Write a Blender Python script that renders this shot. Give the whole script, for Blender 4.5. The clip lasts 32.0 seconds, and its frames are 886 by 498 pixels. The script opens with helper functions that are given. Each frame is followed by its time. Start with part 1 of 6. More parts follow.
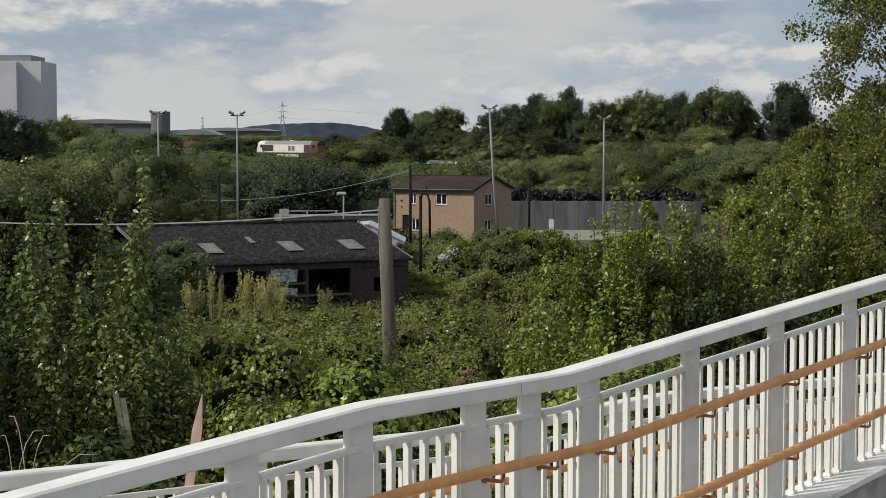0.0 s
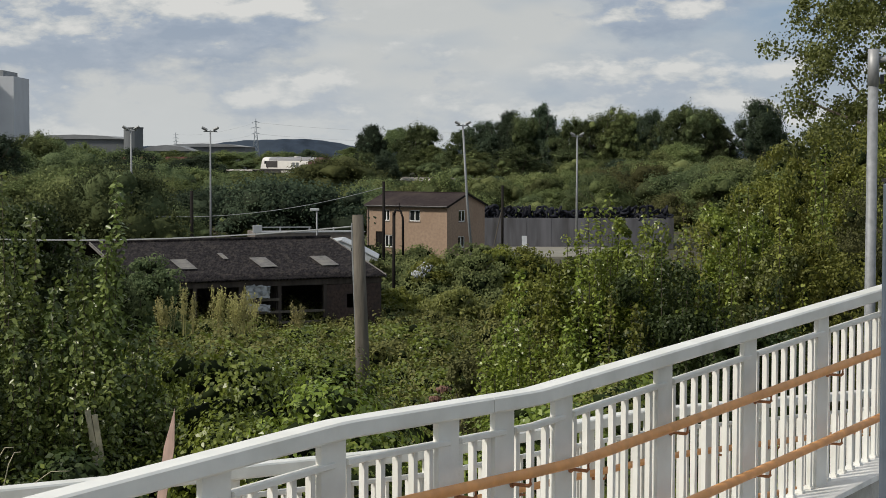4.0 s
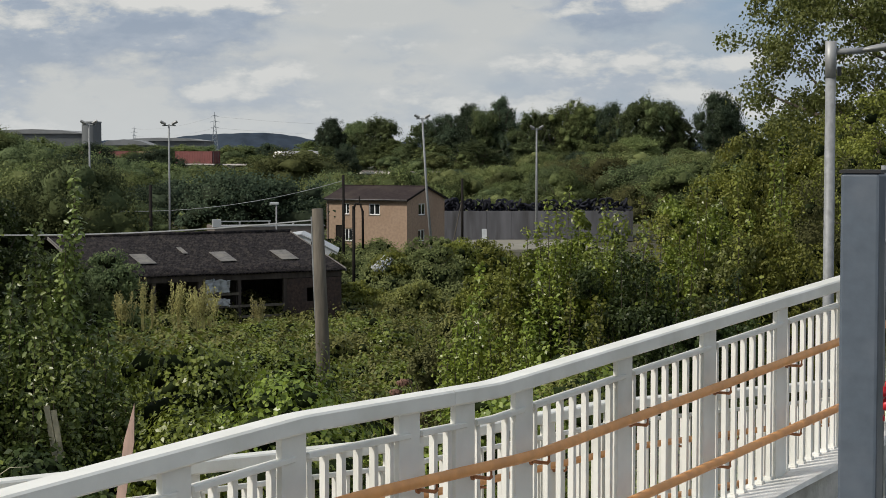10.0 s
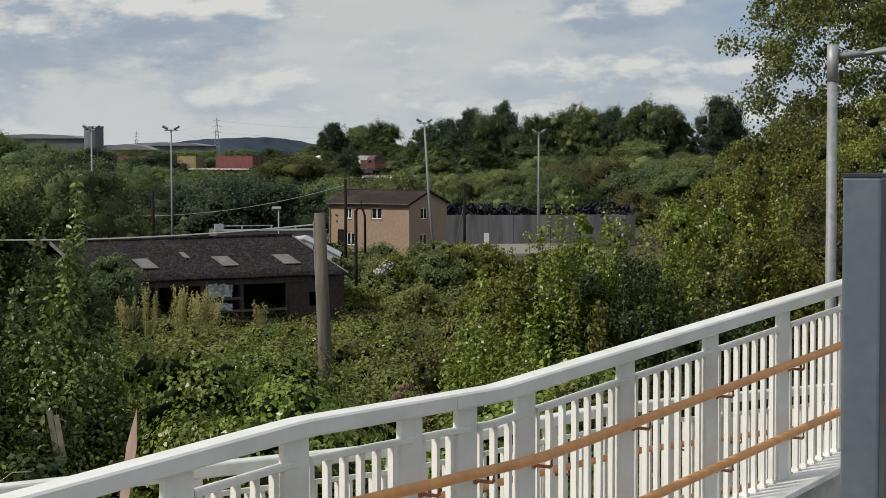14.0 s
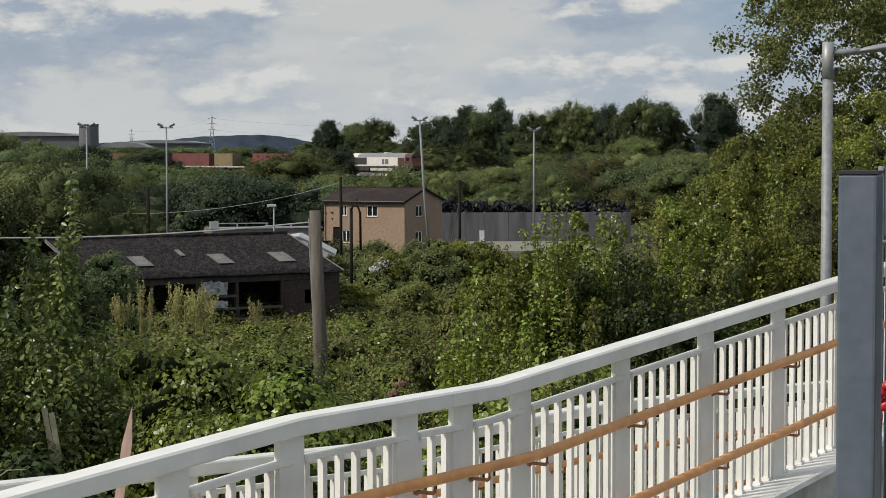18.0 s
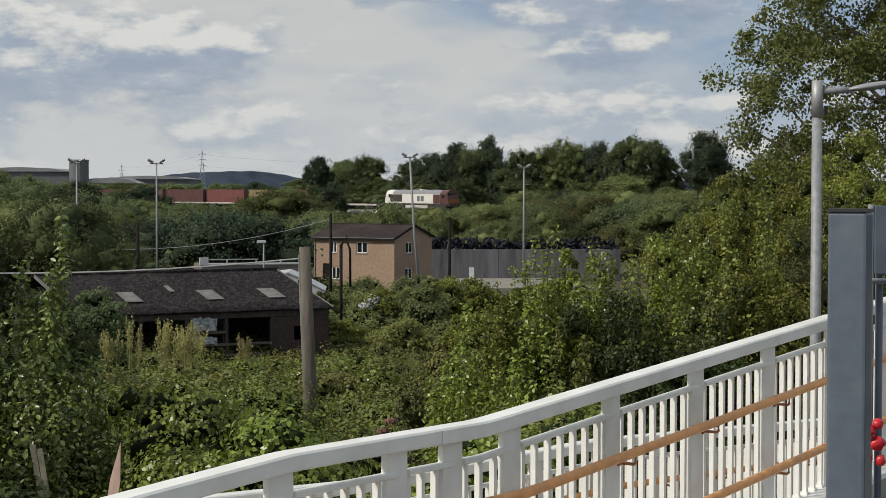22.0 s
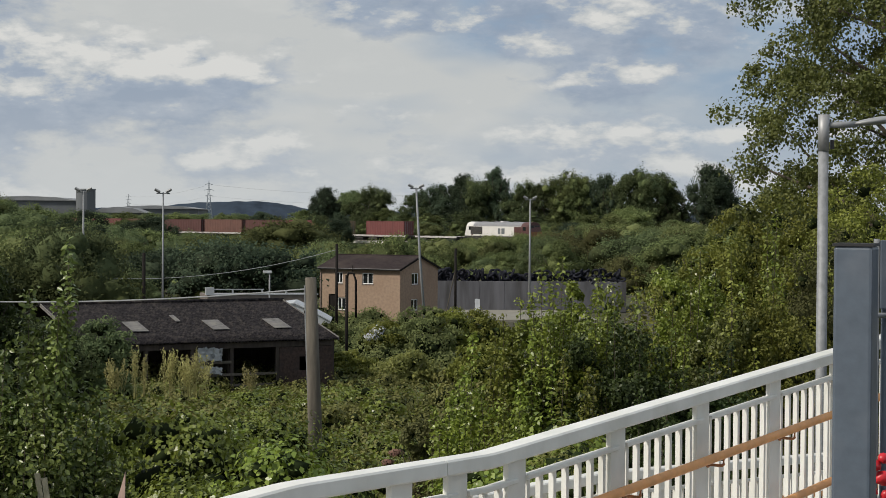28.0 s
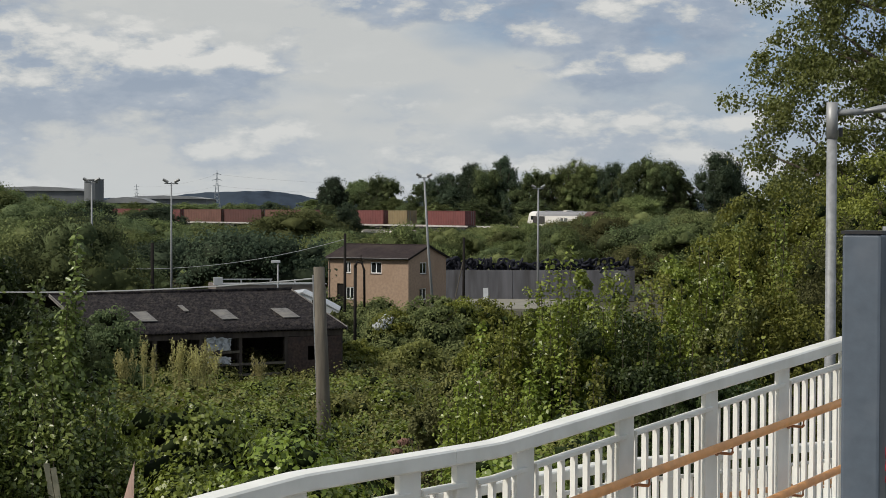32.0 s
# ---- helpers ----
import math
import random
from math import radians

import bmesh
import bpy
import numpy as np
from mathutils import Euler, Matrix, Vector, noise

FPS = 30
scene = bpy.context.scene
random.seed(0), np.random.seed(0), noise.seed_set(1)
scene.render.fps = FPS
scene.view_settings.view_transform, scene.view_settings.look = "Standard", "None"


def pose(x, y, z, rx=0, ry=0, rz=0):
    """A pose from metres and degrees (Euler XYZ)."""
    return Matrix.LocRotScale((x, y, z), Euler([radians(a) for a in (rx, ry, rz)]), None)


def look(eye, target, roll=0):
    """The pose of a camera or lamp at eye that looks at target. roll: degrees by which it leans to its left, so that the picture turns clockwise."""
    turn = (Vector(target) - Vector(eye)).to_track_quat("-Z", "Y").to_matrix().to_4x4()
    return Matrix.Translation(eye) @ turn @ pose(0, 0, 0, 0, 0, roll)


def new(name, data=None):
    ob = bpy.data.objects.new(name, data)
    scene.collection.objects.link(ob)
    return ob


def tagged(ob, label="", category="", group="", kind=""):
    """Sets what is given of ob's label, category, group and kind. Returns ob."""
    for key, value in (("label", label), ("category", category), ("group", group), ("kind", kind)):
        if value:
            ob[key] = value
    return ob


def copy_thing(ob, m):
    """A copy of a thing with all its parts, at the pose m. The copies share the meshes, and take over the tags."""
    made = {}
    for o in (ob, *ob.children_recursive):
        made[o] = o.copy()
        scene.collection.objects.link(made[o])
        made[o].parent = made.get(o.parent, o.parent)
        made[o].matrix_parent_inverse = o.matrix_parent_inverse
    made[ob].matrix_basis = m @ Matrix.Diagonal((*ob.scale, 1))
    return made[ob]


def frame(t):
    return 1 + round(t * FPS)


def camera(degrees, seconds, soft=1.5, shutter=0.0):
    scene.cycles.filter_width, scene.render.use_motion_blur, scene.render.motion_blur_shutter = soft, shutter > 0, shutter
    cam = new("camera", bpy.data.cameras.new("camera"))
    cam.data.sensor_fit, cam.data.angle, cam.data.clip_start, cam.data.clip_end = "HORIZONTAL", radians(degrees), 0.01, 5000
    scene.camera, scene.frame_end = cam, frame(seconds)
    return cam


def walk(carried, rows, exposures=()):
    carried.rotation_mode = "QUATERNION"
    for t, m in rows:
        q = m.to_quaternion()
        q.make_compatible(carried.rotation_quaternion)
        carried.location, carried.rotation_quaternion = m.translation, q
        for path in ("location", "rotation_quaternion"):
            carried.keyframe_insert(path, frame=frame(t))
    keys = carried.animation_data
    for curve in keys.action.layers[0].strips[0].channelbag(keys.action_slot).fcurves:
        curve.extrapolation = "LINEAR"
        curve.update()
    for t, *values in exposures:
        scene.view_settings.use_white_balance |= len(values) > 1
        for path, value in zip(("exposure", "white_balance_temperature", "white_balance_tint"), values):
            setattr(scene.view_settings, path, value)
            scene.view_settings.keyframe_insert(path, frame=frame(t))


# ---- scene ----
cam = camera(27.0, 32.0, soft=0.75)
PATH = [
    (0, (-0.0003, -0.0009, 9.9995), (-0.0008, 19.9625, 8.7894), 0.01),
    (0.5, (-0.0006, 0.0026, 10.0006), (0.0191, 19.9653, 8.7798), -0.00),
    (1, (-0.0004, -0.0012, 10.0022), (0.037, 19.9618, 8.7869), -0.06),
    (1.5, (-0.0004, 0.0068, 9.9993), (0.062, 19.9704, 8.796), -0.10),
    (2, (0.0002, 0.0025, 9.999), (0.0941, 19.9676, 8.8219), -0.11),
    (2.5, (-0.0008, -0.0012, 10.0005), (0.138, 19.9656, 8.8583), -0.06),
    (3, (0.001, 0.0012, 10.0009), (0.1833, 19.9705, 8.9088), 0.00),
    (3.5, (-0.0009, -0.0028, 10.0011), (0.2291, 19.9689, 8.9617), 0.12),
    (5.5, (-0.0004, 0.0044, 10.0006), (0.4614, 19.9729, 8.9777), 0.17),
    (6, (-0.0004, 0.0016, 9.9991), (0.4831, 19.9669, 8.9246), 0.19),
    (6.5, (-0.0006, 0.0015, 9.999), (0.4858, 19.9637, 8.8707), 0.21),
    (7, (-0.0012, 0.0021, 9.9987), (0.4825, 19.9626, 8.8383), 0.28),
    (7.5, (0.0006, 0.0115, 9.9988), (0.4972, 19.9718, 8.8401), 0.24),
    (8, (-0.0014, 0.0135, 9.9983), (0.5251, 19.9743, 8.863), 0.35),
    (8.5, (-0.0021, -0.0004, 9.9993), (0.5676, 19.961, 8.8943), 0.31),
    (9, (-0.0018, 0.0039, 9.9992), (0.6171, 19.9647, 8.9107), 0.21),
    (9.5, (0, 0.008, 9.9998), (0.6743, 19.967, 8.9107), 0.08),
    (10, (0.0003, 0.0052, 9.999), (0.7232, 19.9617, 8.8975), -0.01),
    (10.5, (-0.001, 0.01, 9.9986), (0.7683, 19.9638, 8.8779), -0.13),
    (11, (-0.0004, 0.0105, 9.9983), (0.8055, 19.9615, 8.856), -0.20),
    (11.5, (-0.0005, 0.0014, 9.9996), (0.8106, 19.9521, 8.8529), -0.22),
    (12, (-0.0004, 0.0037, 9.9989), (0.7884, 19.9557, 8.8622), -0.17),
    (12.5, (-0.001, 0.0009, 9.9986), (0.7502, 19.9555, 8.8824), -0.10),
    (13, (-0.0006, 0.0019, 9.9981), (0.7173, 19.9593, 8.9083), -0.06),
    (13.5, (-0.0008, 0.0009, 9.999), (0.6988, 19.9604, 8.9359), -0.06),
    (14, (-0, 0.0001, 9.9995), (0.6988, 19.96, 8.9428), -0.11),
    (14.5, (0.0011, 0.0017, 10), (0.6901, 19.9611, 8.929), -0.19),
    (16.5, (0.0014, 0.0066, 9.9982), (0.6905, 19.9624, 8.8632), -0.14),
    (17, (-0.0007, 0.003, 9.9996), (0.7256, 19.9587, 8.8856), -0.09),
    (17.5, (-0.001, 0.0041, 9.9982), (0.7464, 19.9604, 8.9084), -0.06),
    (18, (-0, 0.0044, 9.999), (0.749, 19.961, 8.9156), -0.13),
    (18.5, (0.0004, 0.0025, 9.9991), (0.7456, 19.9595, 8.9207), -0.15),
    (19, (0.0013, 0.0036, 9.9991), (0.7465, 19.9612, 8.9314), -0.20),
    (19.5, (0.0002, -0.0001, 9.9982), (0.7638, 19.9587, 8.9662), -0.17),
    (20, (-0.0011, 0.0026, 9.999), (0.7859, 19.9629, 9.0165), -0.13),
    (20.5, (-0.0011, 0.0013, 10), (0.8207, 19.9638, 9.0927), -0.04),
    (21, (-0, 0.003, 9.9998), (0.8455, 19.9681, 9.1749), -0.01),
    (21.5, (-0.0007, 0.0104, 9.9987), (0.854, 19.9781, 9.2512), 0.05),
    (22, (-0.0013, 0.0069, 9.9987), (0.8594, 19.9766, 9.3135), 0.07),
    (22.5, (-0.0016, 0.0049, 9.9986), (0.8593, 19.9763, 9.3663), 0.08),
    (23, (-0.0014, 0.0088, 9.9993), (0.8614, 19.9814, 9.407), 0.08),
    (23.5, (-0.001, 0.0059, 9.9988), (0.86, 19.9796, 9.4446), 0.07),
    (24, (0.0002, 0.0006, 10.0002), (0.8468, 19.9758, 9.476), 0.04),
    (24.5, (-0.0014, -0.0042, 9.9993), (0.8368, 19.9719, 9.4968), 0.14),
    (25, (-0.0006, 0.0075, 9.9991), (0.8312, 19.9844, 9.5152), 0.24),
    (25.5, (-0.0005, 0.0045, 9.9996), (0.827, 19.982, 9.5351), 0.29),
    (27.5, (-0.002, -0.0062, 10.0001), (0.8116, 19.9742, 9.6547), 0.43),
    (28, (-0.003, -0.0069, 10.0007), (0.7922, 19.9743, 9.6548), 0.42),
    (28.5, (-0.0017, -0.0002, 9.9997), (0.7683, 19.982, 9.6547), 0.46),
    (29, (-0.0025, 0.0029, 9.9979), (0.7509, 19.9858, 9.6601), 0.48),
    (29.5, (-0.003, -0.0012, 10.0011), (0.7497, 19.9816, 9.6558), 0.46),
    (30, (-0.0032, -0.0108, 10.0016), (0.7552, 19.9716, 9.6459), 0.42),
    (30.5, (-0.0027, 0.0043, 9.9997), (0.7646, 19.9859, 9.6154), 0.40),
    (31, (-0.0011, -0.0045, 10.0015), (0.7522, 19.9769, 9.581), 0.25),
    (31.5, (-0.0014, 0.0016, 10.0004), (0.7286, 19.9832, 9.5523), 0.27),
    (32, (-0.0015, 0.0014, 9.9993), (0.7052, 19.9835, 9.5356), 0.24),
]
walk(cam, [(t, look(eye, target, roll)) for t, eye, target, roll in PATH])

# ---- world and sun ----
SUN_AZ, SUN_EL = 112.0, 42.0      # degrees to the left of the view axis, and above the horizon
world = bpy.data.worlds.new("sky")
scene.world = world
world.use_nodes = True
wt = world.node_tree
wt.nodes.clear()


def wnode(kind, **values):
    n = wt.nodes.new(kind)
    for key, value in values.items():
        n.inputs[key].default_value = value
    return n


def wmath(op, a, b=None, c=None, clamp=False):
    n = wt.nodes.new("ShaderNodeMath")
    n.operation, n.use_clamp = op, clamp
    for k, v in enumerate((a, b, c)):
        if v is None:
            continue
        if isinstance(v, (int, float)):
            n.inputs[k].default_value = v
        else:
            wt.links.new(v, n.inputs[k])
    return n.outputs[0]


sky = wt.nodes.new("ShaderNodeTexSky")
sky.sky_type, sky.sun_disc = "NISHITA", False
sky.sun_elevation, sky.sun_rotation = radians(SUN_EL), radians(-SUN_AZ)
sky.altitude, sky.air_density, sky.dust_density = 20, 1.0, 1.6
co = wt.nodes.new("ShaderNodeTexCoord")
sep = wt.nodes.new("ShaderNodeSeparateXYZ")
wt.links.new(co.outputs["Generated"], sep.inputs[0])
dx, dy, dz = sep.outputs
up = wmath("MAXIMUM", dz, 0.0)


def cloud_noise(scale, lift, seed, detail, rough, shift=0.0):
    v = wt.nodes.new("ShaderNodeCombineXYZ")
    wt.links.new(wmath("MULTIPLY", dx, 1.0), v.inputs[0])
    wt.links.new(wmath("ADD", dy, seed), v.inputs[1])
    wt.links.new(wmath("MULTIPLY", wmath("ADD", up, shift), lift), v.inputs[2])
    n = wnode("ShaderNodeTexNoise", Scale=scale, Detail=detail, Roughness=rough, Lacunarity=2.1, Distortion=0.0)
    wt.links.new(v.outputs[0], n.inputs["Vector"])
    return n.outputs[0]


def wramp(value, stops):
    n = wt.nodes.new("ShaderNodeValToRGB")
    el = n.color_ramp.elements
    while len(el) < len(stops):
        el.new(0.5)
    for e, (p, c) in zip(el, stops):
        e.position, e.color = p, (*c, 1)
    wt.links.new(value, n.inputs[0])
    return n.outputs[0]


def wmix(fac, a, b):
    n = wt.nodes.new("ShaderNodeMix")
    n.data_type = "RGBA"
    for sock, v in ((n.inputs[0], fac), (n.inputs[6], a), (n.inputs[7], b)):
        if isinstance(v, tuple):
            sock.default_value = (*v, 1)
        elif isinstance(v, (int, float)):
            sock.default_value = v
        else:
            wt.links.new(v, sock)
    return n.outputs[2]


high = wnode("ShaderNodeVectorMath")
high.operation = "SCALE"
wt.links.new(sky.outputs[0], high.inputs[0])
high.inputs["Scale"].default_value = 0.085
blue = wmix(0.80, high.outputs[0], (0.335, 0.455, 0.62))
toward = wmath("MAXIMUM", wmath("ADD", wmath("MULTIPLY", dx, -math.sin(radians(SUN_AZ))), wmath("MULTIPLY", dy, math.cos(radians(SUN_AZ)))), 0.0)
big = wmath("SUBTRACT", cloud_noise(6.0, 3.0, 3.7, 3.0, 0.5), wmath("MULTIPLY", dx, 1.0))
veil = wmix(wmath("ADD", wramp(big, [(0.34, (0, 0, 0)), (0.56, (1, 1, 1))]), wmath("MULTIPLY", toward, 0.25), clamp=True), blue, (0.63, 0.65, 0.645))
lean = wmath("ADD", wmath("MULTIPLY", dx, 0.08), wmath("MULTIPLY", up, 0.30))
mid = wmath("ADD", cloud_noise(11.5, 2.3, 8.1, 9.0, 0.55), lean)
lit = wmath("ADD", cloud_noise(11.5, 2.3, 8.1, 9.0, 0.55, shift=0.010), lean)
mask = wramp(mid, [(0.470, (0, 0, 0)), (0.565, (1, 1, 1))])
edge = wmath("MULTIPLY_ADD", wmath("SUBTRACT", mid, lit), 5.5, 0.42, clamp=True)
body_col = wramp(edge, [(0.0, (0.33, 0.405, 0.515)), (0.45, (0.40, 0.47, 0.57)), (0.70, (0.60, 0.63, 0.645)), (1.0, (0.80, 0.80, 0.775))])
fleece = wramp(cloud_noise(26.0, 2.4, 1.3, 7.0, 0.55), [(0.50, (0, 0, 0)), (0.66, (1, 1, 1))])
clouds = wmix(wmath("MULTIPLY", fleece, 0.16), wmix(mask, veil, body_col), (0.80, 0.80, 0.775))
haze = wmath("POWER", wmath("SUBTRACT", 1.0, wmath("MINIMUM", wmath("MULTIPLY", up, 9.0), 1.0)), 2.0)
final = wmix(wmath("MULTIPLY", haze, 0.75), clouds, (0.66, 0.69, 0.70))
bg = wt.nodes.new("ShaderNodeBackground")
wt.links.new(final, bg.inputs[0])
bg.inputs[1].default_value = 0.73
wo = wt.nodes.new("ShaderNodeOutputWorld")
wt.links.new(bg.outputs[0], wo.inputs[0])

sun_data = bpy.data.lights.new("sun", "SUN")
sun_data.energy, sun_data.angle, sun_data.color = 3.15, radians(7.0), (1.0, 0.93, 0.82)
sun = new("sun", sun_data)
_a, _e = radians(SUN_AZ), radians(SUN_EL)
sun.matrix_world = look((0, 0, 60), (0 + math.sin(_a) * math.cos(_e), 0 - math.cos(_a) * math.cos(_e), 60 - math.sin(_e)))
scene.view_settings.exposure = 0.22


# ---- materials ----
def material(name, col, rough=0.6, metal=0.0, spec=0.5, var=0.25, scale=6.0, bump=0.0, bump_scale=40.0, col2=None, stain=None,
             stain_scale=0.7, island=False, through_light=0.0, streak=False, bump_depth=0.02, tone=0.28):
    """A surface with two scales of variation: grain (scale) and patches (stain_scale), and fine relief."""
    m = bpy.data.materials.new(name)
    m.use_nodes = True
    nt = m.node_tree
    bsdf = nt.nodes["Principled BSDF"]
    bsdf.inputs["Roughness"].default_value = rough
    bsdf.inputs["Metallic"].default_value = metal
    bsdf.inputs["Specular IOR Level"].default_value = spec
    tc = nt.nodes.new("ShaderNodeTexCoord")
    mp = nt.nodes.new("ShaderNodeMapping")
    mp.inputs["Scale"].default_value = (1, 1, 0.15) if streak else (1, 1, 1)
    nt.links.new(tc.outputs["Object"], mp.inputs[0])

    def noise_at(s, d=4.0):
        n = nt.nodes.new("ShaderNodeTexNoise")
        n.inputs["Scale"].default_value, n.inputs["Detail"].default_value = s, d
        nt.links.new(mp.outputs[0], n.inputs["Vector"])
        return n.outputs[0]

    def mixed(fac, a, b):
        n = nt.nodes.new("ShaderNodeMix")
        n.data_type = "RGBA"
        for sock, v in ((n.inputs[0], fac), (n.inputs[6], a), (n.inputs[7], b)):
            if isinstance(v, tuple):
                sock.default_value = (*v, 1)
            else:
                nt.links.new(v, sock)
        return n.outputs[2]

    def curve(value, lo, hi):
        n = nt.nodes.new("ShaderNodeMapRange")
        n.inputs[1].default_value, n.inputs[2].default_value = lo, hi
        nt.links.new(value, n.inputs[0])
        return n.outputs[0]

    dark = tuple(c * (1 - var) for c in col)
    light = col2 or tuple(min(1, c * (1 + var)) for c in col)
    if island:
        geo = nt.nodes.new("ShaderNodeNewGeometry")
        both = nt.nodes.new("ShaderNodeMath")
        both.operation = "MULTIPLY_ADD"
        nt.links.new(geo.outputs["Random Per Island"], both.inputs[0])
        both.inputs[1].default_value = 0.5
        half = nt.nodes.new("ShaderNodeMath")
        half.operation = "MULTIPLY"
        half.inputs[1].default_value = 0.6
        nt.links.new(curve(noise_at(scale, 2.0), 0.32, 0.68), half.inputs[0])
        nt.links.new(half.outputs[0], both.inputs[2])
        info = nt.nodes.new("ShaderNodeObjectInfo")
        hsv = nt.nodes.new("ShaderNodeHueSaturation")
        nt.links.new(mixed(both.outputs[0], dark, light), hsv.inputs["Color"])
        for sock, lo, hi in (("Value", 1 - tone, 1 + tone), ("Hue", 0.490, 0.506)):
            vr = nt.nodes.new("ShaderNodeMapRange")
            vr.inputs[3].default_value, vr.inputs[4].default_value = lo, hi
            nt.links.new(info.outputs["Random"], vr.inputs[0])
            nt.links.new(vr.outputs[0], hsv.inputs[sock])
        base = hsv.outputs[0]
    else:
        base = mixed(curve(noise_at(scale), 0.3, 0.7), dark, light)
    if stain:
        base = mixed(curve(noise_at(stain_scale, 6.0), 0.48, 0.72), base, stain)
    nt.links.new(base, bsdf.inputs["Base Color"])
    if bump:
        b = nt.nodes.new("ShaderNodeBump")
        b.inputs["Strength"].default_value, b.inputs["Distance"].default_value = bump, bump_depth
        nt.links.new(noise_at(bump_scale), b.inputs["Height"])
        nt.links.new(b.outputs[0], bsdf.inputs["Normal"])
    if through_light:
        tr = nt.nodes.new("ShaderNodeBsdfTranslucent")
        nt.links.new(base, tr.inputs[0])
        mx = nt.nodes.new("ShaderNodeMixShader")
        mx.inputs[0].default_value = through_light
        nt.links.new(bsdf.outputs[0], mx.inputs[1])
        nt.links.new(tr.outputs[0], mx.inputs[2])
        nt.links.new(mx.outputs[0], nt.nodes["Material Output"].inputs[0])
    return m


def leaf_mat(name, dark, light, rough=0.46, spec=0.30, glow=0.30, scale=1.6, bump=0.0):
    return material(name, dark, rough=rough, spec=spec, var=0.0, col2=light, island=True, through_light=glow, scale=scale, bump=bump, bump_scale=2.2, bump_depth=0.35, tone=0.5 if bump else 0.25)


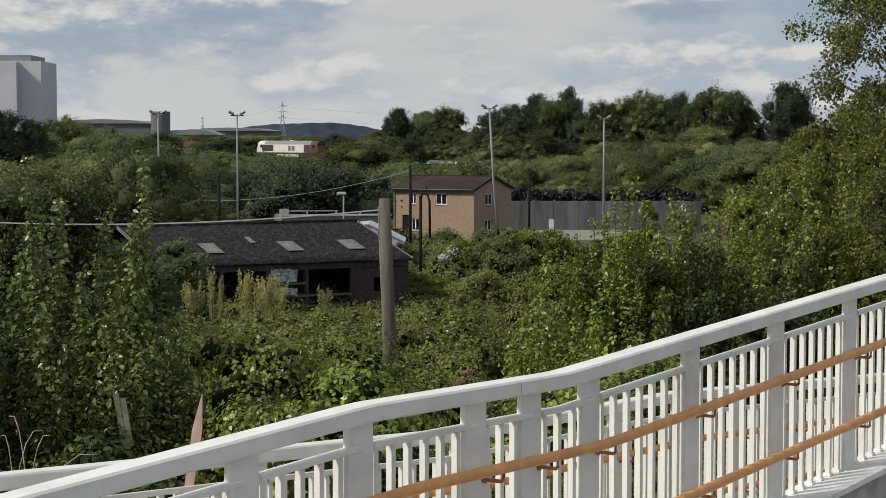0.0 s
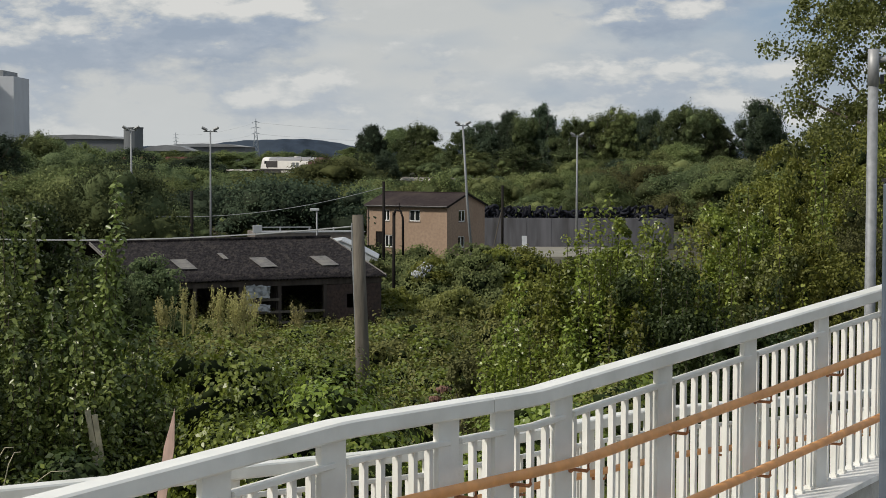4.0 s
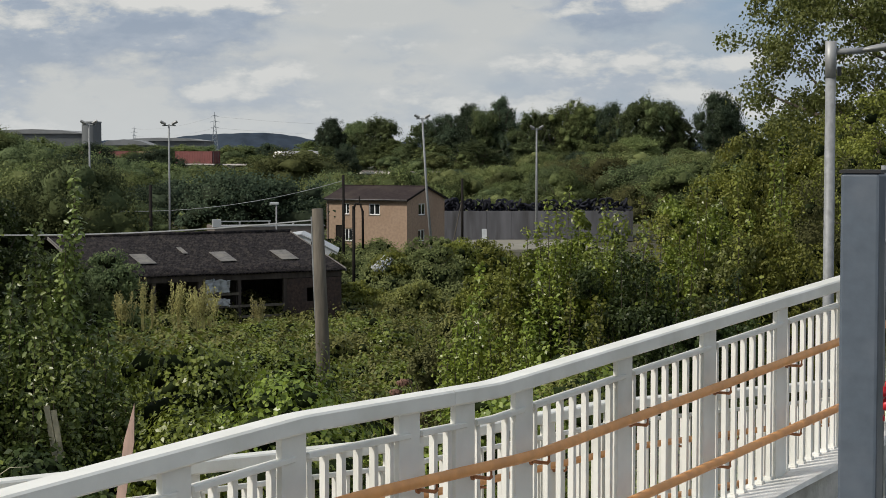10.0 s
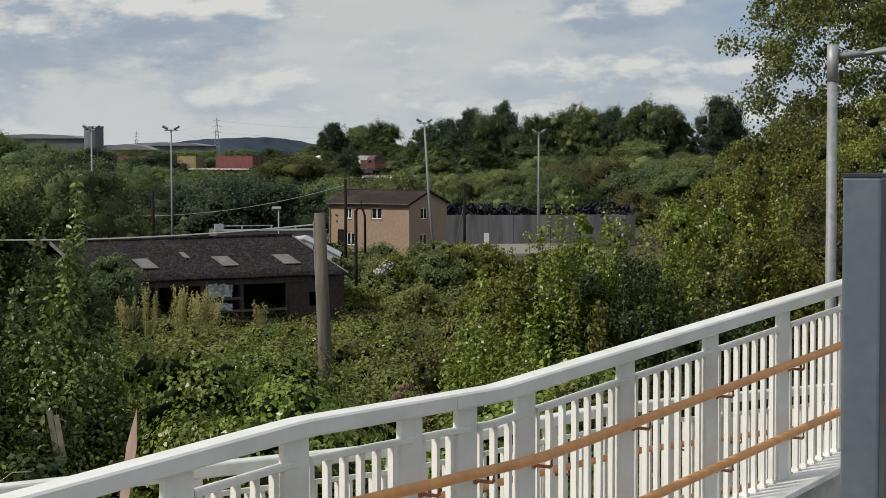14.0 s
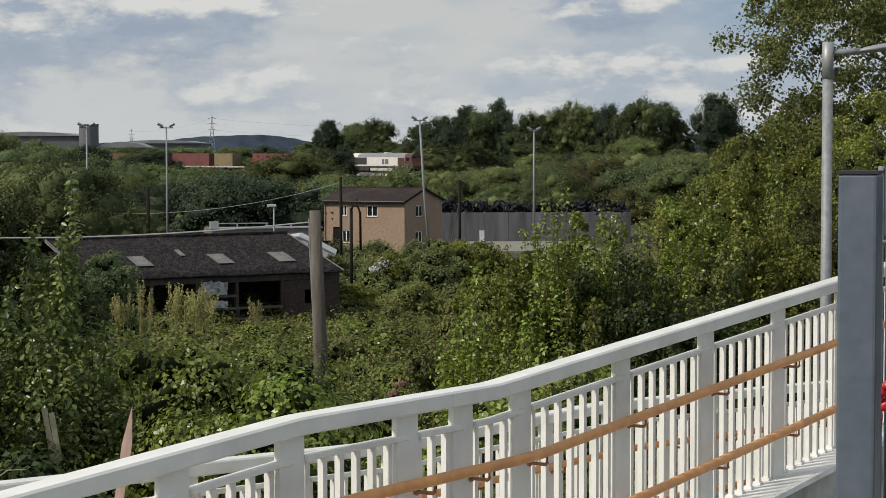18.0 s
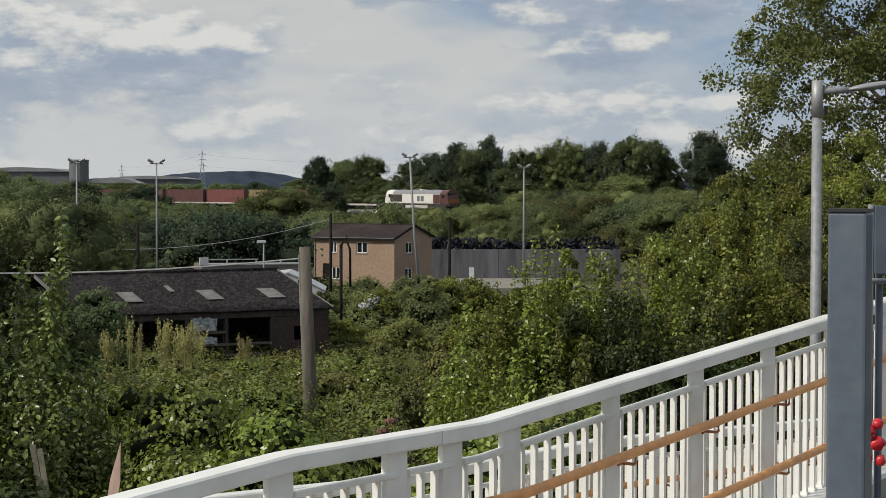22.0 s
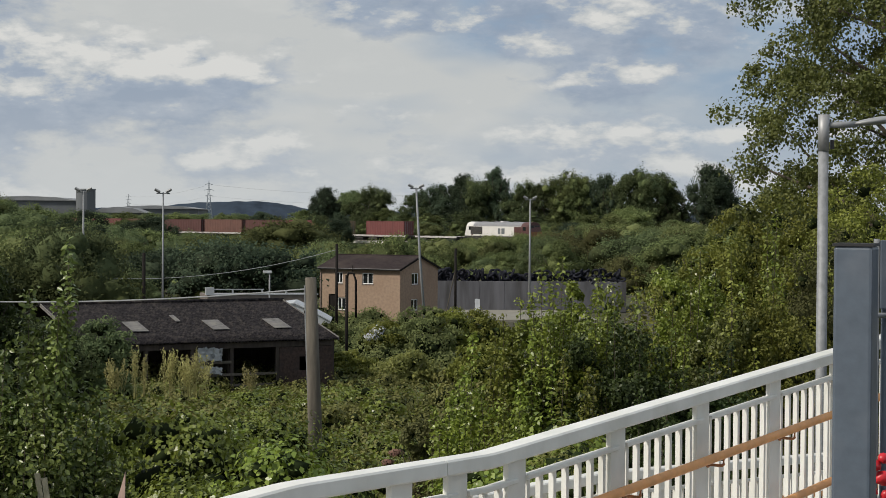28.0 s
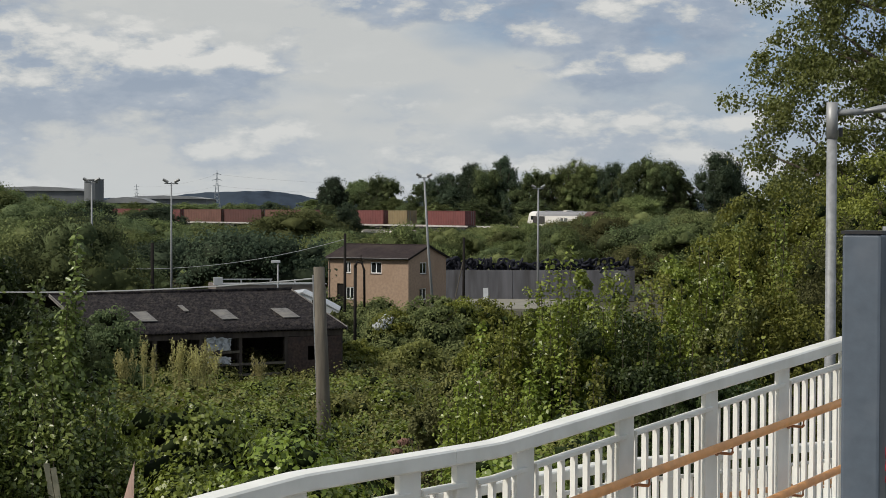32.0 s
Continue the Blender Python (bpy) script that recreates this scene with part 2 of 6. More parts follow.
M = dict(
    white=material("white_paint", (0.77, 0.77, 0.73), 0.38, var=0.04, scale=9, bump=0.05, stain=(0.64, 0.64, 0.59), stain_scale=3.0),
    orange=material("orange_coating", (0.76, 0.35, 0.115), 0.42, var=0.12, scale=14, bump=0.05, stain=(0.60, 0.27, 0.09), stain_scale=5),
    rust=material("bracket_brown", (0.36, 0.15, 0.06), 0.6, var=0.3, scale=30),
    concrete=material("concrete", (0.42, 0.41, 0.38), 0.9, var=0.22, scale=8, bump=0.4, stain=(0.12, 0.13, 0.08), stain_scale=1.5),
    kerb=material("white_kerb", (0.74, 0.74, 0.72), 0.7, var=0.1, scale=12, bump=0.2, stain=(0.42, 0.43, 0.38), stain_scale=2.0),
    paving=material("paving", (0.36, 0.35, 0.33), 0.9, var=0.25, scale=10, bump=0.4),
    galv=material("galvanised_steel", (0.22, 0.23, 0.24), 0.6, metal=0.15, var=0.2, scale=16, bump=0.06),
    column=material("grey_blue_paint", (0.088, 0.110, 0.140), 0.42, var=0.10, scale=20, bump=0.05, stain=(0.115, 0.135, 0.165), stain_scale=6),
    black=material("black_cap", (0.02, 0.02, 0.022), 0.5, var=0.2),
    red=material("red_plastic", (0.55, 0.02, 0.03), 0.4, var=0.15, scale=30),
    # soil colour kept dark so gaps in the cover above read as shade
    soil=material("soil", (0.045, 0.040, 0.022), 0.95, var=0.4, scale=0.6, bump=0.5, bump_scale=3, stain=(0.05, 0.065, 0.02), stain_scale=0.12),
    wood=material("weathered_wood", (0.095, 0.083, 0.066), 0.85, var=0.35, scale=9, bump=0.6, bump_scale=30, streak=True),
    darkwood=material("tarred_wood", (0.018, 0.016, 0.015), 0.9, spec=0.1, var=0.3, scale=8, bump=0.4, streak=True),
    bark=material("bark", (0.075, 0.06, 0.045), 0.9, var=0.4, scale=6, bump=0.8, bump_scale=20, streak=True),
    brick=material("buff_brick", (0.31, 0.222, 0.160), 0.9, var=0.14, scale=4, bump=0.2, stain=(0.27, 0.185, 0.130), stain_scale=0.4),
    tiles=material("brown_roof_tiles", (0.034, 0.026, 0.026), 0.9, spec=0.1, var=0.25, scale=3, bump=0.3, stain=(0.055, 0.043, 0.038), stain_scale=0.5),
    sheet=material("mossy_roof_sheet", (0.022, 0.020, 0.022), 0.95, spec=0.06, var=0.65, scale=5.5, bump=1.0, bump_scale=7, stain=(0.062, 0.055, 0.050), stain_scale=3.2),
    plastic=material("rooflight_sheet", (0.14, 0.135, 0.13), 0.7, spec=0.2, var=0.3, scale=5, stain=(0.2, 0.19, 0.17), stain_scale=1.5),
    timber=material("old_boarding", (0.050, 0.040, 0.034), 0.9, var=0.4, scale=4, bump=0.5, streak=True),
    # brick tone lowered to include the shade under the roof overhang
    oldbrick=material("eaves_shade_brick", (0.055, 0.036, 0.030), 0.92, var=0.4, scale=7, bump=0.6, bump_scale=14, stain=(0.040, 0.030, 0.028), stain_scale=1.6),
    upvc=material("white_window_frame", (0.78, 0.78, 0.78), 0.4, var=0.05),
    glass=material("window_glass", (0.015, 0.018, 0.02), 0.06, spec=0.8, var=0.2),
    wallc=material("weathered_concrete_wall", (0.115, 0.115, 0.128), 0.92, var=0.25, scale=1.2, bump=0.3, stain=(0.06, 0.058, 0.06), stain_scale=0.9, streak=True),
    bags=material("black_tyre_rubber", (0.012, 0.013, 0.020), 0.75, spec=0.2, var=0.4, scale=3),
    yard=material("yard_concrete", (0.21, 0.20, 0.17), 0.95, var=0.2, scale=0.5, stain=(0.2, 0.19, 0.15), stain_scale=0.15),
    pale=material("pale_render", (0.17, 0.145, 0.13), 0.85, var=0.18, scale=2, stain=(0.12, 0.105, 0.095), stain_scale=0.6),
    tarp=material("white_sheeting", (0.42, 0.44, 0.46), 0.5, var=0.12, scale=1.5),
    silo=material("pale_cladding", (0.50, 0.52, 0.55), 0.8, var=0.06, scale=0.1, stain=(0.44, 0.46, 0.49), stain_scale=0.03),
    shedroof=material("grey_factory_roof", (0.21, 0.22, 0.23), 0.7, var=0.15, scale=0.2),
    hallwall=material("grey_hall_wall", (0.12, 0.13, 0.14), 0.85, var=0.12, scale=0.15, streak=True),
    ballast=material("ballast", (0.16, 0.15, 0.14), 0.95, var=0.35, scale=3, bump=0.5),
    steel=material("rail_steel", (0.42, 0.38, 0.35), 0.35, metal=0.8, var=0.2, scale=8),
    trough=material("glint_pale_trough", (0.62, 0.60, 0.56), 0.85, var=0.1, scale=1),
    # the blue of distance haze is put into the woodland colour
    hill=material("hazed_woods", (0.034, 0.047, 0.068), 0.95, spec=0.05, var=0.3, scale=0.05, stain=(0.044, 0.058, 0.078), stain_scale=0.006),
    pylon=material("pylon_steel", (0.20, 0.23, 0.26), 0.6, metal=0.3, var=0.1),
    lamp_head=material("lamp_casing", (0.30, 0.305, 0.31), 0.5, metal=0.3, var=0.1),
    lw=material("loco_white", (0.66, 0.64, 0.61), 0.25, var=0.05, scale=1, spec=0.6),
    lo=material("loco_orange", (0.21, 0.085, 0.032), 0.3, var=0.08, scale=1),
    lroof=material("loco_roof", (0.22, 0.22, 0.23), 0.4, var=0.12, scale=2),
    under=material("running_gear", (0.035, 0.032, 0.03), 0.7, var=0.3, scale=4),
    deckp=material("wagon_deck_paint", (0.44, 0.42, 0.40), 0.6, var=0.2, scale=2),
    flower=material("dry_flower_heads", (0.16, 0.085, 0.065), 0.9, var=0.4, scale=30),
    plank=material("pinkish_plank", (0.62, 0.43, 0.36), 0.8, var=0.35, scale=14, streak=True),
    drystem=material("dry_stem", (0.46, 0.42, 0.30), 0.8, var=0.2, scale=20),
    cable=material("cable", (0.30, 0.31, 0.32), 0.5, var=0.1),
)
for _n, _c in dict(red=(0.15, 0.048, 0.045), maroon=(0.085, 0.034, 0.030), rustred=(0.13, 0.062, 0.048), tan=(0.21, 0.160, 0.085), green=(0.06, 0.15, 0.10),
                   grey=(0.36, 0.36, 0.36)).items():
    M["c_" + _n] = material("container_" + _n, _c, 0.55, var=0.12, scale=1.5, stain=tuple(0.7 * v for v in _c), stain_scale=0.7)
L = dict(
    bramble=leaf_mat("bramble_leaves", (0.085, 0.132, 0.018), (0.255, 0.320, 0.052), rough=0.36, spec=0.5),
    bramble_dry=leaf_mat("mixed_weeds", (0.098, 0.114, 0.030), (0.255, 0.258, 0.078), rough=0.6),
    shrub=leaf_mat("shrub_leaves", (0.074, 0.112, 0.016), (0.260, 0.315, 0.052), rough=0.36, spec=0.5),
    olive=leaf_mat("olive_leaves", (0.094, 0.118, 0.020), (0.240, 0.254, 0.050), rough=0.55),
    # darkened leaf green: the shade of low, covered growth is in the colour
    dark=leaf_mat("dark_shaded_leaves", (0.024, 0.042, 0.012), (0.072, 0.102, 0.028), rough=0.5),
    # muted tones: distance haze is mixed into the tree and scrub greens
    tree=leaf_mat("hazy_tree_leaves", (0.086, 0.118, 0.060), (0.160, 0.196, 0.088), rough=0.85, spec=0.06, glow=0.4, scale=0.35, bump=0.9),
    scrub=leaf_mat("scrub_leaves", (0.094, 0.122, 0.052), (0.172, 0.202, 0.078), rough=0.85, spec=0.06, scale=0.35, bump=0.9),
    scrub2=leaf_mat("yellow_scrub_leaves", (0.112, 0.134, 0.056), (0.180, 0.200, 0.080), rough=0.85, spec=0.06, scale=0.35, bump=0.9),
    brown=leaf_mat("brown_scrub_leaves", (0.076, 0.080, 0.036), (0.125, 0.124, 0.050), rough=0.85, spec=0.06, scale=0.35, bump=0.9),
    # near-black colour that paints deep shade into the gaps between leaves
    gap_shade=leaf_mat("inner_crown", (0.010, 0.016, 0.005), (0.022, 0.032, 0.010), rough=0.9, spec=0.1, glow=0.02),
    straw=leaf_mat("dry_grass", (0.30, 0.28, 0.11), (0.48, 0.45, 0.20), rough=0.7),
    maple=leaf_mat("olive_brown_leaves", (0.062, 0.082, 0.021), (0.170, 0.186, 0.052), rough=0.5, spec=0.35, glow=0.36),
    weed=leaf_mat("pale_weed_leaves", (0.060, 0.096, 0.022), (0.215, 0.268, 0.074), rough=0.34, spec=0.45, glow=0.25),
    # dark far leaves, lifted and blued to hold the haze in their colour
    fardark=leaf_mat("hazy_dark_leaves", (0.050, 0.074, 0.050), (0.092, 0.120, 0.072), rough=0.85, spec=0.06, glow=0.4, scale=0.35, bump=0.9),
    grass=leaf_mat("bank_grass", (0.14, 0.14, 0.05), (0.24, 0.22, 0.08), rough=0.7, spec=0.2),
    russet=leaf_mat("russet_leaves", (0.055, 0.042, 0.020), (0.115, 0.072, 0.032), rough=0.6),
    yellow=leaf_mat("yellow_leaves", (0.35, 0.30, 0.03), (0.50, 0.42, 0.05), rough=0.5),
)


# ---- building helpers ----
def mesh_from(name, bm):
    me = bpy.data.meshes.new(name)
    bm.normal_update()
    bm.to_mesh(me)
    bm.free()
    return me


def part(name, bm, mat, parent=None, label="", smooth=False):
    me = mesh_from(name, bm) if isinstance(bm, bmesh.types.BMesh) else bm
    if not me.materials:
        me.materials.append(mat)
    if smooth:
        me.polygons.foreach_set("use_smooth", [True] * len(me.polygons))
    ob = new(name, me)
    ob.parent = parent
    if label:
        ob["label"] = label
    return ob


def thing(name, label, category, x=0.0, y=0.0, z=0.0, rz=0.0, group="", kind=""):
    ob = new(name)
    ob.empty_display_size = 0.2
    ob.matrix_world = pose(x, y, z, 0, 0, rz)
    return tagged(ob, label, category, group, kind)


def box(bm, x0, y0, z0, x1, y1, z1, m=None, bevel=0.0):
    r = bmesh.ops.create_cube(bm, size=1.0)
    vs = r["verts"]
    bmesh.ops.scale(bm, vec=(x1 - x0, y1 - y0, z1 - z0), verts=vs)
    bmesh.ops.translate(bm, vec=((x0 + x1) / 2, (y0 + y1) / 2, (z0 + z1) / 2), verts=vs)
    if bevel:
        es = list({e for v in vs for e in v.link_edges})
        vs = list({v for f in bmesh.ops.bevel(bm, geom=es, offset=bevel, segments=2, affect="EDGES", profile=0.6)["faces"] for v in f.verts} | {v for v in vs if v.is_valid})
    if m is not None:
        bmesh.ops.transform(bm, matrix=m, verts=vs)
    return bm


def boxes(*rows, bevel=0.0):
    bm = bmesh.new()
    for r in rows:
        box(bm, *r, bevel=bevel)
    return bm


def tube(bm, pts, radii, n=8, caps=True):
    """A round bar through the given points."""
    pts = [Vector(p) for p in pts]
    if isinstance(radii, (int, float)):
        radii = [radii] * len(pts)
    rings = []
    for i, p in enumerate(pts):
        d = (pts[min(i + 1, len(pts) - 1)] - pts[max(i - 1, 0)]).normalized()
        a = d.orthogonal().normalized() if abs(d.z) > 0.99 else d.cross(Vector((0, 0, 1))).normalized()
        b = d.cross(a)
        rings.append([bm.verts.new(p + radii[i] * (math.cos(2 * math.pi * k / n) * a + math.sin(2 * math.pi * k / n) * b)) for k in range(n)])
    for r, q in zip(rings, rings[1:]):
        for k in range(n):
            bm.faces.new((r[k], r[(k + 1) % n], q[(k + 1) % n], q[k]))
    if caps:
        bm.faces.new(rings[0][::-1])
        bm.faces.new(rings[-1])
    return bm


def bar(bm, a, b, w, h, bevel=0.0):
    """A rectangular bar from a to b (bottom centre line), w wide, h high, with upright ends."""
    a, b = Vector(a), Vector(b)
    d = (b - a)
    side = Vector((-d.y, d.x, 0)).normalized() * w / 2
    up3 = Vector((0, 0, h))
    vs = [bm.verts.new(p) for p in (a - side, a + side, a + side + up3, a - side + up3, b - side, b + side, b + side + up3, b - side + up3)]
    fs = [bm.faces.new([vs[i] for i in f]) for f in ((0, 1, 2, 3), (7, 6, 5, 4), (0, 4, 5, 1), (1, 5, 6, 2), (2, 6, 7, 3), (3, 7, 4, 0))]
    bmesh.ops.recalc_face_normals(bm, faces=fs)
    if bevel:
        bmesh.ops.bevel(bm, geom=list({e for f in fs for e in f.edges}), offset=bevel, segments=2, affect="EDGES")
    return bm


def ribbon(bm, pts, w, h, c=0.008):
    """A chamfered flat bar bent along the points, upright at every bend."""
    pts = [Vector(p) for p in pts]
    rings = []
    for i, p in enumerate(pts):
        d = pts[min(i + 1, len(pts) - 1)] - pts[max(i - 1, 0)]
        side = Vector((-d.y, d.x, 0)).normalized()
        rows = ((-w / 2 + c, 0), (w / 2 - c, 0), (w / 2, c), (w / 2, h - c), (w / 2 - c, h), (-w / 2 + c, h), (-w / 2, h - c), (-w / 2, c))
        rings.append([bm.verts.new(p + side * a + Vector((0, 0, b))) for a, b in rows])
    for r, q in zip(rings, rings[1:]):
        for k in range(8):
            bm.faces.new((r[k], r[(k + 1) % 8], q[(k + 1) % 8], q[k]))
    bm.faces.new(rings[0][::-1])
    bm.faces.new(rings[-1])
    bmesh.ops.recalc_face_normals(bm, faces=bm.faces)
    return bm


# ---- the lie of the land ----
TRACK_Z = 5.35
_s = np.arange(-340.0, 221.0, 1.0)                                  # metres along the curving railway
_phi = radians(36.5) - np.clip(_s, -70, 60) / 350.0                 # its heading away from the view axis
_rx = np.concatenate([[0], np.cumsum(np.sin((_phi[1:] + _phi[:-1]) / 2))])
_ry = np.concatenate([[0], np.cumsum(-np.cos((_phi[1:] + _phi[:-1]) / 2))])
_rx, _ry = _rx - _rx[340] + 3.9, _ry - _ry[340] + 362.0


def rail_at(d, n=0.0):
    """The place d metres along the line and n metres towards the yard."""
    p = np.interp(d, _s, _phi)
    return np.interp(d, _s, _rx) - np.cos(p) * n, np.interp(d, _s, _ry) - np.sin(p) * n


def rail_n(x, y):
    """Distance from the line, positive towards the yard."""
    x, y = np.atleast_1d(np.asarray(x, float)), np.atleast_1d(np.asarray(y, float))
    shape = x.shape
    x, y = x.ravel(), y.ravel()
    out = np.empty(len(x))
    for a in range(0, len(x), 20000):
        k = np.argmin((x[a:a + 20000, None] - _rx[None, ::6]) ** 2 + (y[a:a + 20000, None] - _ry[None, ::6]) ** 2, 1) * 6
        out[a:a + 20000] = -(x[a:a + 20000] - _rx[k]) * np.cos(_phi[k]) - (y[a:a + 20000] - _ry[k]) * np.sin(_phi[k])
    return out.reshape(shape)


def ground_z(x, y):
    x, y = np.asarray(x, float), np.asarray(y, float)
    z = np.interp(y, [-60, 4, 12, 20, 30, 45, 60, 80, 95, 190, 230, 300, 600, 4900], [6.6, 6.6, 6.4, 5.5, 4.4, 3.4, 2.4, 0.9, 0, 0, 0.9, 1.6, 2.0, 2.0])
    n = rail_n(x, y).reshape(x.shape)
    bank = np.interp(n, [-400, -60, -8, 2.6, 3.6, 24], [0.0, 3.6, 5.05, 5.05, 4.85, 0.0])
    bank = np.where(y > 150, bank, 0)
    z = np.maximum(z, bank)
    z = z + 0.35 * np.sin(x * 0.13 + 1.3) * np.sin(y * 0.11) * np.clip((y - 14) / 30, 0, 1) * (np.abs(n) > 12)
    return z


def sheet_grid(xs, ys, zf):
    X, Y = np.meshgrid(xs, ys)
    V = np.stack([X, Y, zf(X, Y)], -1).reshape(-1, 3)
    nx, ny = len(xs), len(ys)
    i = (np.arange(ny - 1)[:, None] * nx + np.arange(nx - 1)[None]).ravel()
    return quads_mesh("ground", V, np.stack([i, i + 1, i + 1 + nx, i + nx], -1))


def quads_mesh(name, V, Q):
    me = bpy.data.meshes.new(name)
    me.vertices.add(len(V))
    me.vertices.foreach_set("co", np.asarray(V, np.float32).ravel())
    Q = np.asarray(Q, np.int32)
    me.loops.add(Q.size)
    me.loops.foreach_set("vertex_index", Q.ravel())
    me.polygons.add(len(Q))
    me.polygons.foreach_set("loop_start", np.arange(0, Q.size, Q.shape[1], dtype=np.int32))
    me.update(calc_edges=True)
    return me


_ys = np.concatenate([np.arange(-60, 14, 6), np.arange(14, 120, 2.5), np.arange(120, 460, 5), np.geomspace(460, 4900, 24)])
_xs = np.concatenate([-np.geomspace(4900, 170, 16), np.arange(-160, 161, 5), np.geomspace(170, 4900, 16)])
ground = part("ground", sheet_grid(_xs, _ys, ground_z), M["soil"], smooth=True)
tagged(ground, "rough dark soil falling away from the station to a flat yard", "ground", kind="structure")


# ---- foliage ----
def leaf_cloud(name, P, N, size, seed, wide=0.52, fold=0.25, fine=False, droop=0.9):
    """One mesh of many folded leaves: places P, facing N, lengths size, with tips that hang."""
    rng = np.random.default_rng(seed)
    n = len(P)
    N = N / np.maximum(np.linalg.norm(N, axis=1, keepdims=True), 1e-6)
    A = rng.normal(size=(n, 3)) * 0.8 - np.array([0, 0, droop])
    A -= (A * N).sum(1, keepdims=True) * N
    A /= np.maximum(np.linalg.norm(A, axis=1, keepdims=True), 1e-6)
    B = np.cross(N, A)
    s = np.broadcast_to(size, (n,))[:, None] * rng.uniform(0.65, 1.35, (n, 1))
    w = s * wide * 0.5
    f = N * w * fold
    base, tip = P - A * s * 0.5, P + A * s * 0.5
    if fine:
        V = np.stack([base, P - A * s * 0.18 + B * w * 0.92 + f, P + A * s * 0.18 + B * w * 0.85 + f, tip - f * 0.6,
                      P + A * s * 0.18 - B * w * 0.85 + f, P - A * s * 0.18 - B * w * 0.92 + f], 1)
        Q = np.array([[0, 1, 2, 3], [0, 3, 4, 5]])
    else:
        V = np.stack([base, P - A * s * 0.08 + B * w + f, tip - f, P - A * s * 0.08 - B * w + f], 1)
        Q = np.array([[0, 1, 2, 3]])
    k = V.shape[1]
    F = (np.arange(n)[:, None, None] * k + Q[None]).reshape(-1, Q.shape[1])
    return quads_mesh(name, V.reshape(-1, 3), F)


def budded(rng, C, R, sub, flat=0.85, low=-0.4):
    """Smaller balls set over the outside of larger ones: their centres, radii, and which ball each one sits on."""
    D = rng.normal(size=(len(C), sub, 3))
    D /= np.linalg.norm(D, axis=2, keepdims=True)
    D[..., 2] = np.where(D[..., 2] < low, -D[..., 2], D[..., 2])
    r = R[:, None] * rng.uniform(0.26, 0.50, (len(C), sub))
    c = C[:, None] + D * (R[:, None] * rng.uniform(0.62, 0.95, (len(C), sub)))[..., None] * np.array([1, 1, flat])
    return c.reshape(-1, 3), r.reshape(-1), np.repeat(np.arange(len(C)), sub)


def clumps(rng, C, R, per, flat=0.8, jitter=0.34, shell=0.35):
    """Leaf places and facings on the outside of balls of foliage at C with radii R."""
    k = len(C)
    D = rng.normal(size=(k, per, 3))
    D /= np.linalg.norm(D, axis=2, keepdims=True)
    r = R[:, None, None] * (1 - shell * rng.random((k, per, 1)) ** 1.5 + 0.35 * rng.random((k, per, 1)) ** 5)
    P = C[:, None] + D * r * np.array([1, 1, flat])
    N = D + rng.normal(size=D.shape) * jitter + np.array([0, 0, 0.30])
    return P.reshape(-1, 3), N.reshape(-1, 3)


def crown(rng, height, width, clear, n_clump, ragged=0.3, lean=(0, 0), tall=False, heads=0):
    """Clump centres of an uneven crown standing on the origin."""
    C, R = [], []
    lobes = rng.normal(size=(7, 3))
    lobes /= np.linalg.norm(lobes, axis=1, keepdims=True)
    amp = rng.uniform(-ragged, ragged, 7)
    mid, half = clear + (height - clear) * 0.5, (height - clear) * 0.5
    if heads:
        head_size = rng.uniform(0.34, 0.58, heads)
        turn = rng.uniform(0, 6.28) + np.arange(heads) * 6.28 / heads
        out = rng.uniform(0.25, 0.62, heads) * (np.arange(heads) > 0)
        rise = np.where(np.arange(heads) == 0, 0.98 - head_size, rng.uniform(-0.62, 0.42, heads))
        head_at = np.stack([np.cos(turn) * out * width / 2, np.sin(turn) * out * width / 2, np.minimum(rise, 0.98 - head_size) * half], -1)
    for _ in range(n_clump):
        d = rng.normal(size=3)
        d /= np.linalg.norm(d)
        k = 1 + (amp * np.clip(lobes @ d, 0, 1) ** 2).sum()
        rad = rng.uniform(0.45, 1.0) ** 0.6 * k * 0.86
        c = d * rad * np.array([width / 2, width / 2, half])
        if heads:                                                     # several rounded heads of unequal height
            j = int(rng.integers(0, heads))
            c = head_at[j] + d * rad * head_size[j] * np.array([width / 2, width / 2, half])
        if tall:
            c[:2] *= np.clip(1.25 - 0.85 * (c[2] / half * 0.5 + 0.5), 0.15, 1) * rng.uniform(0.6, 1.25)
        c[2] += mid
        c[:2] += np.array(lean) * c[2]
        C.append(c)
        R.append(width * rng.uniform(0.12, 0.24) * (float(np.clip(1.25 - 0.85 * (c[2] - clear) / max(height - clear, 0.1), 0.3, 1)) if tall else 1.0))
    return np.array(C), np.array(R)


def ball(rounds):
    bm = bmesh.new()
    bmesh.ops.create_icosphere(bm, subdivisions=rounds, radius=1.0)
    out = np.array([v.co[:] for v in bm.verts]), np.array([[v.index for v in f.verts] for f in bm.faces])
    bm.free()
    return out


ICO_V, ICO_F = ball(1)
ICO2_V, ICO2_F = ball(2)


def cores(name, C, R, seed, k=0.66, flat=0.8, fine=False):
    """Uneven, close to opaque lumps added inside each leaf clump to block light."""
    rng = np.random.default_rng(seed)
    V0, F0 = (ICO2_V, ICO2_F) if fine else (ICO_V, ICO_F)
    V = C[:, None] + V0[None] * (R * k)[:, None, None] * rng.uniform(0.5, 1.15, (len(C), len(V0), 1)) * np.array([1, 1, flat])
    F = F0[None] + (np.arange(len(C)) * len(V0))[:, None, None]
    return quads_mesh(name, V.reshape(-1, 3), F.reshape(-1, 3))


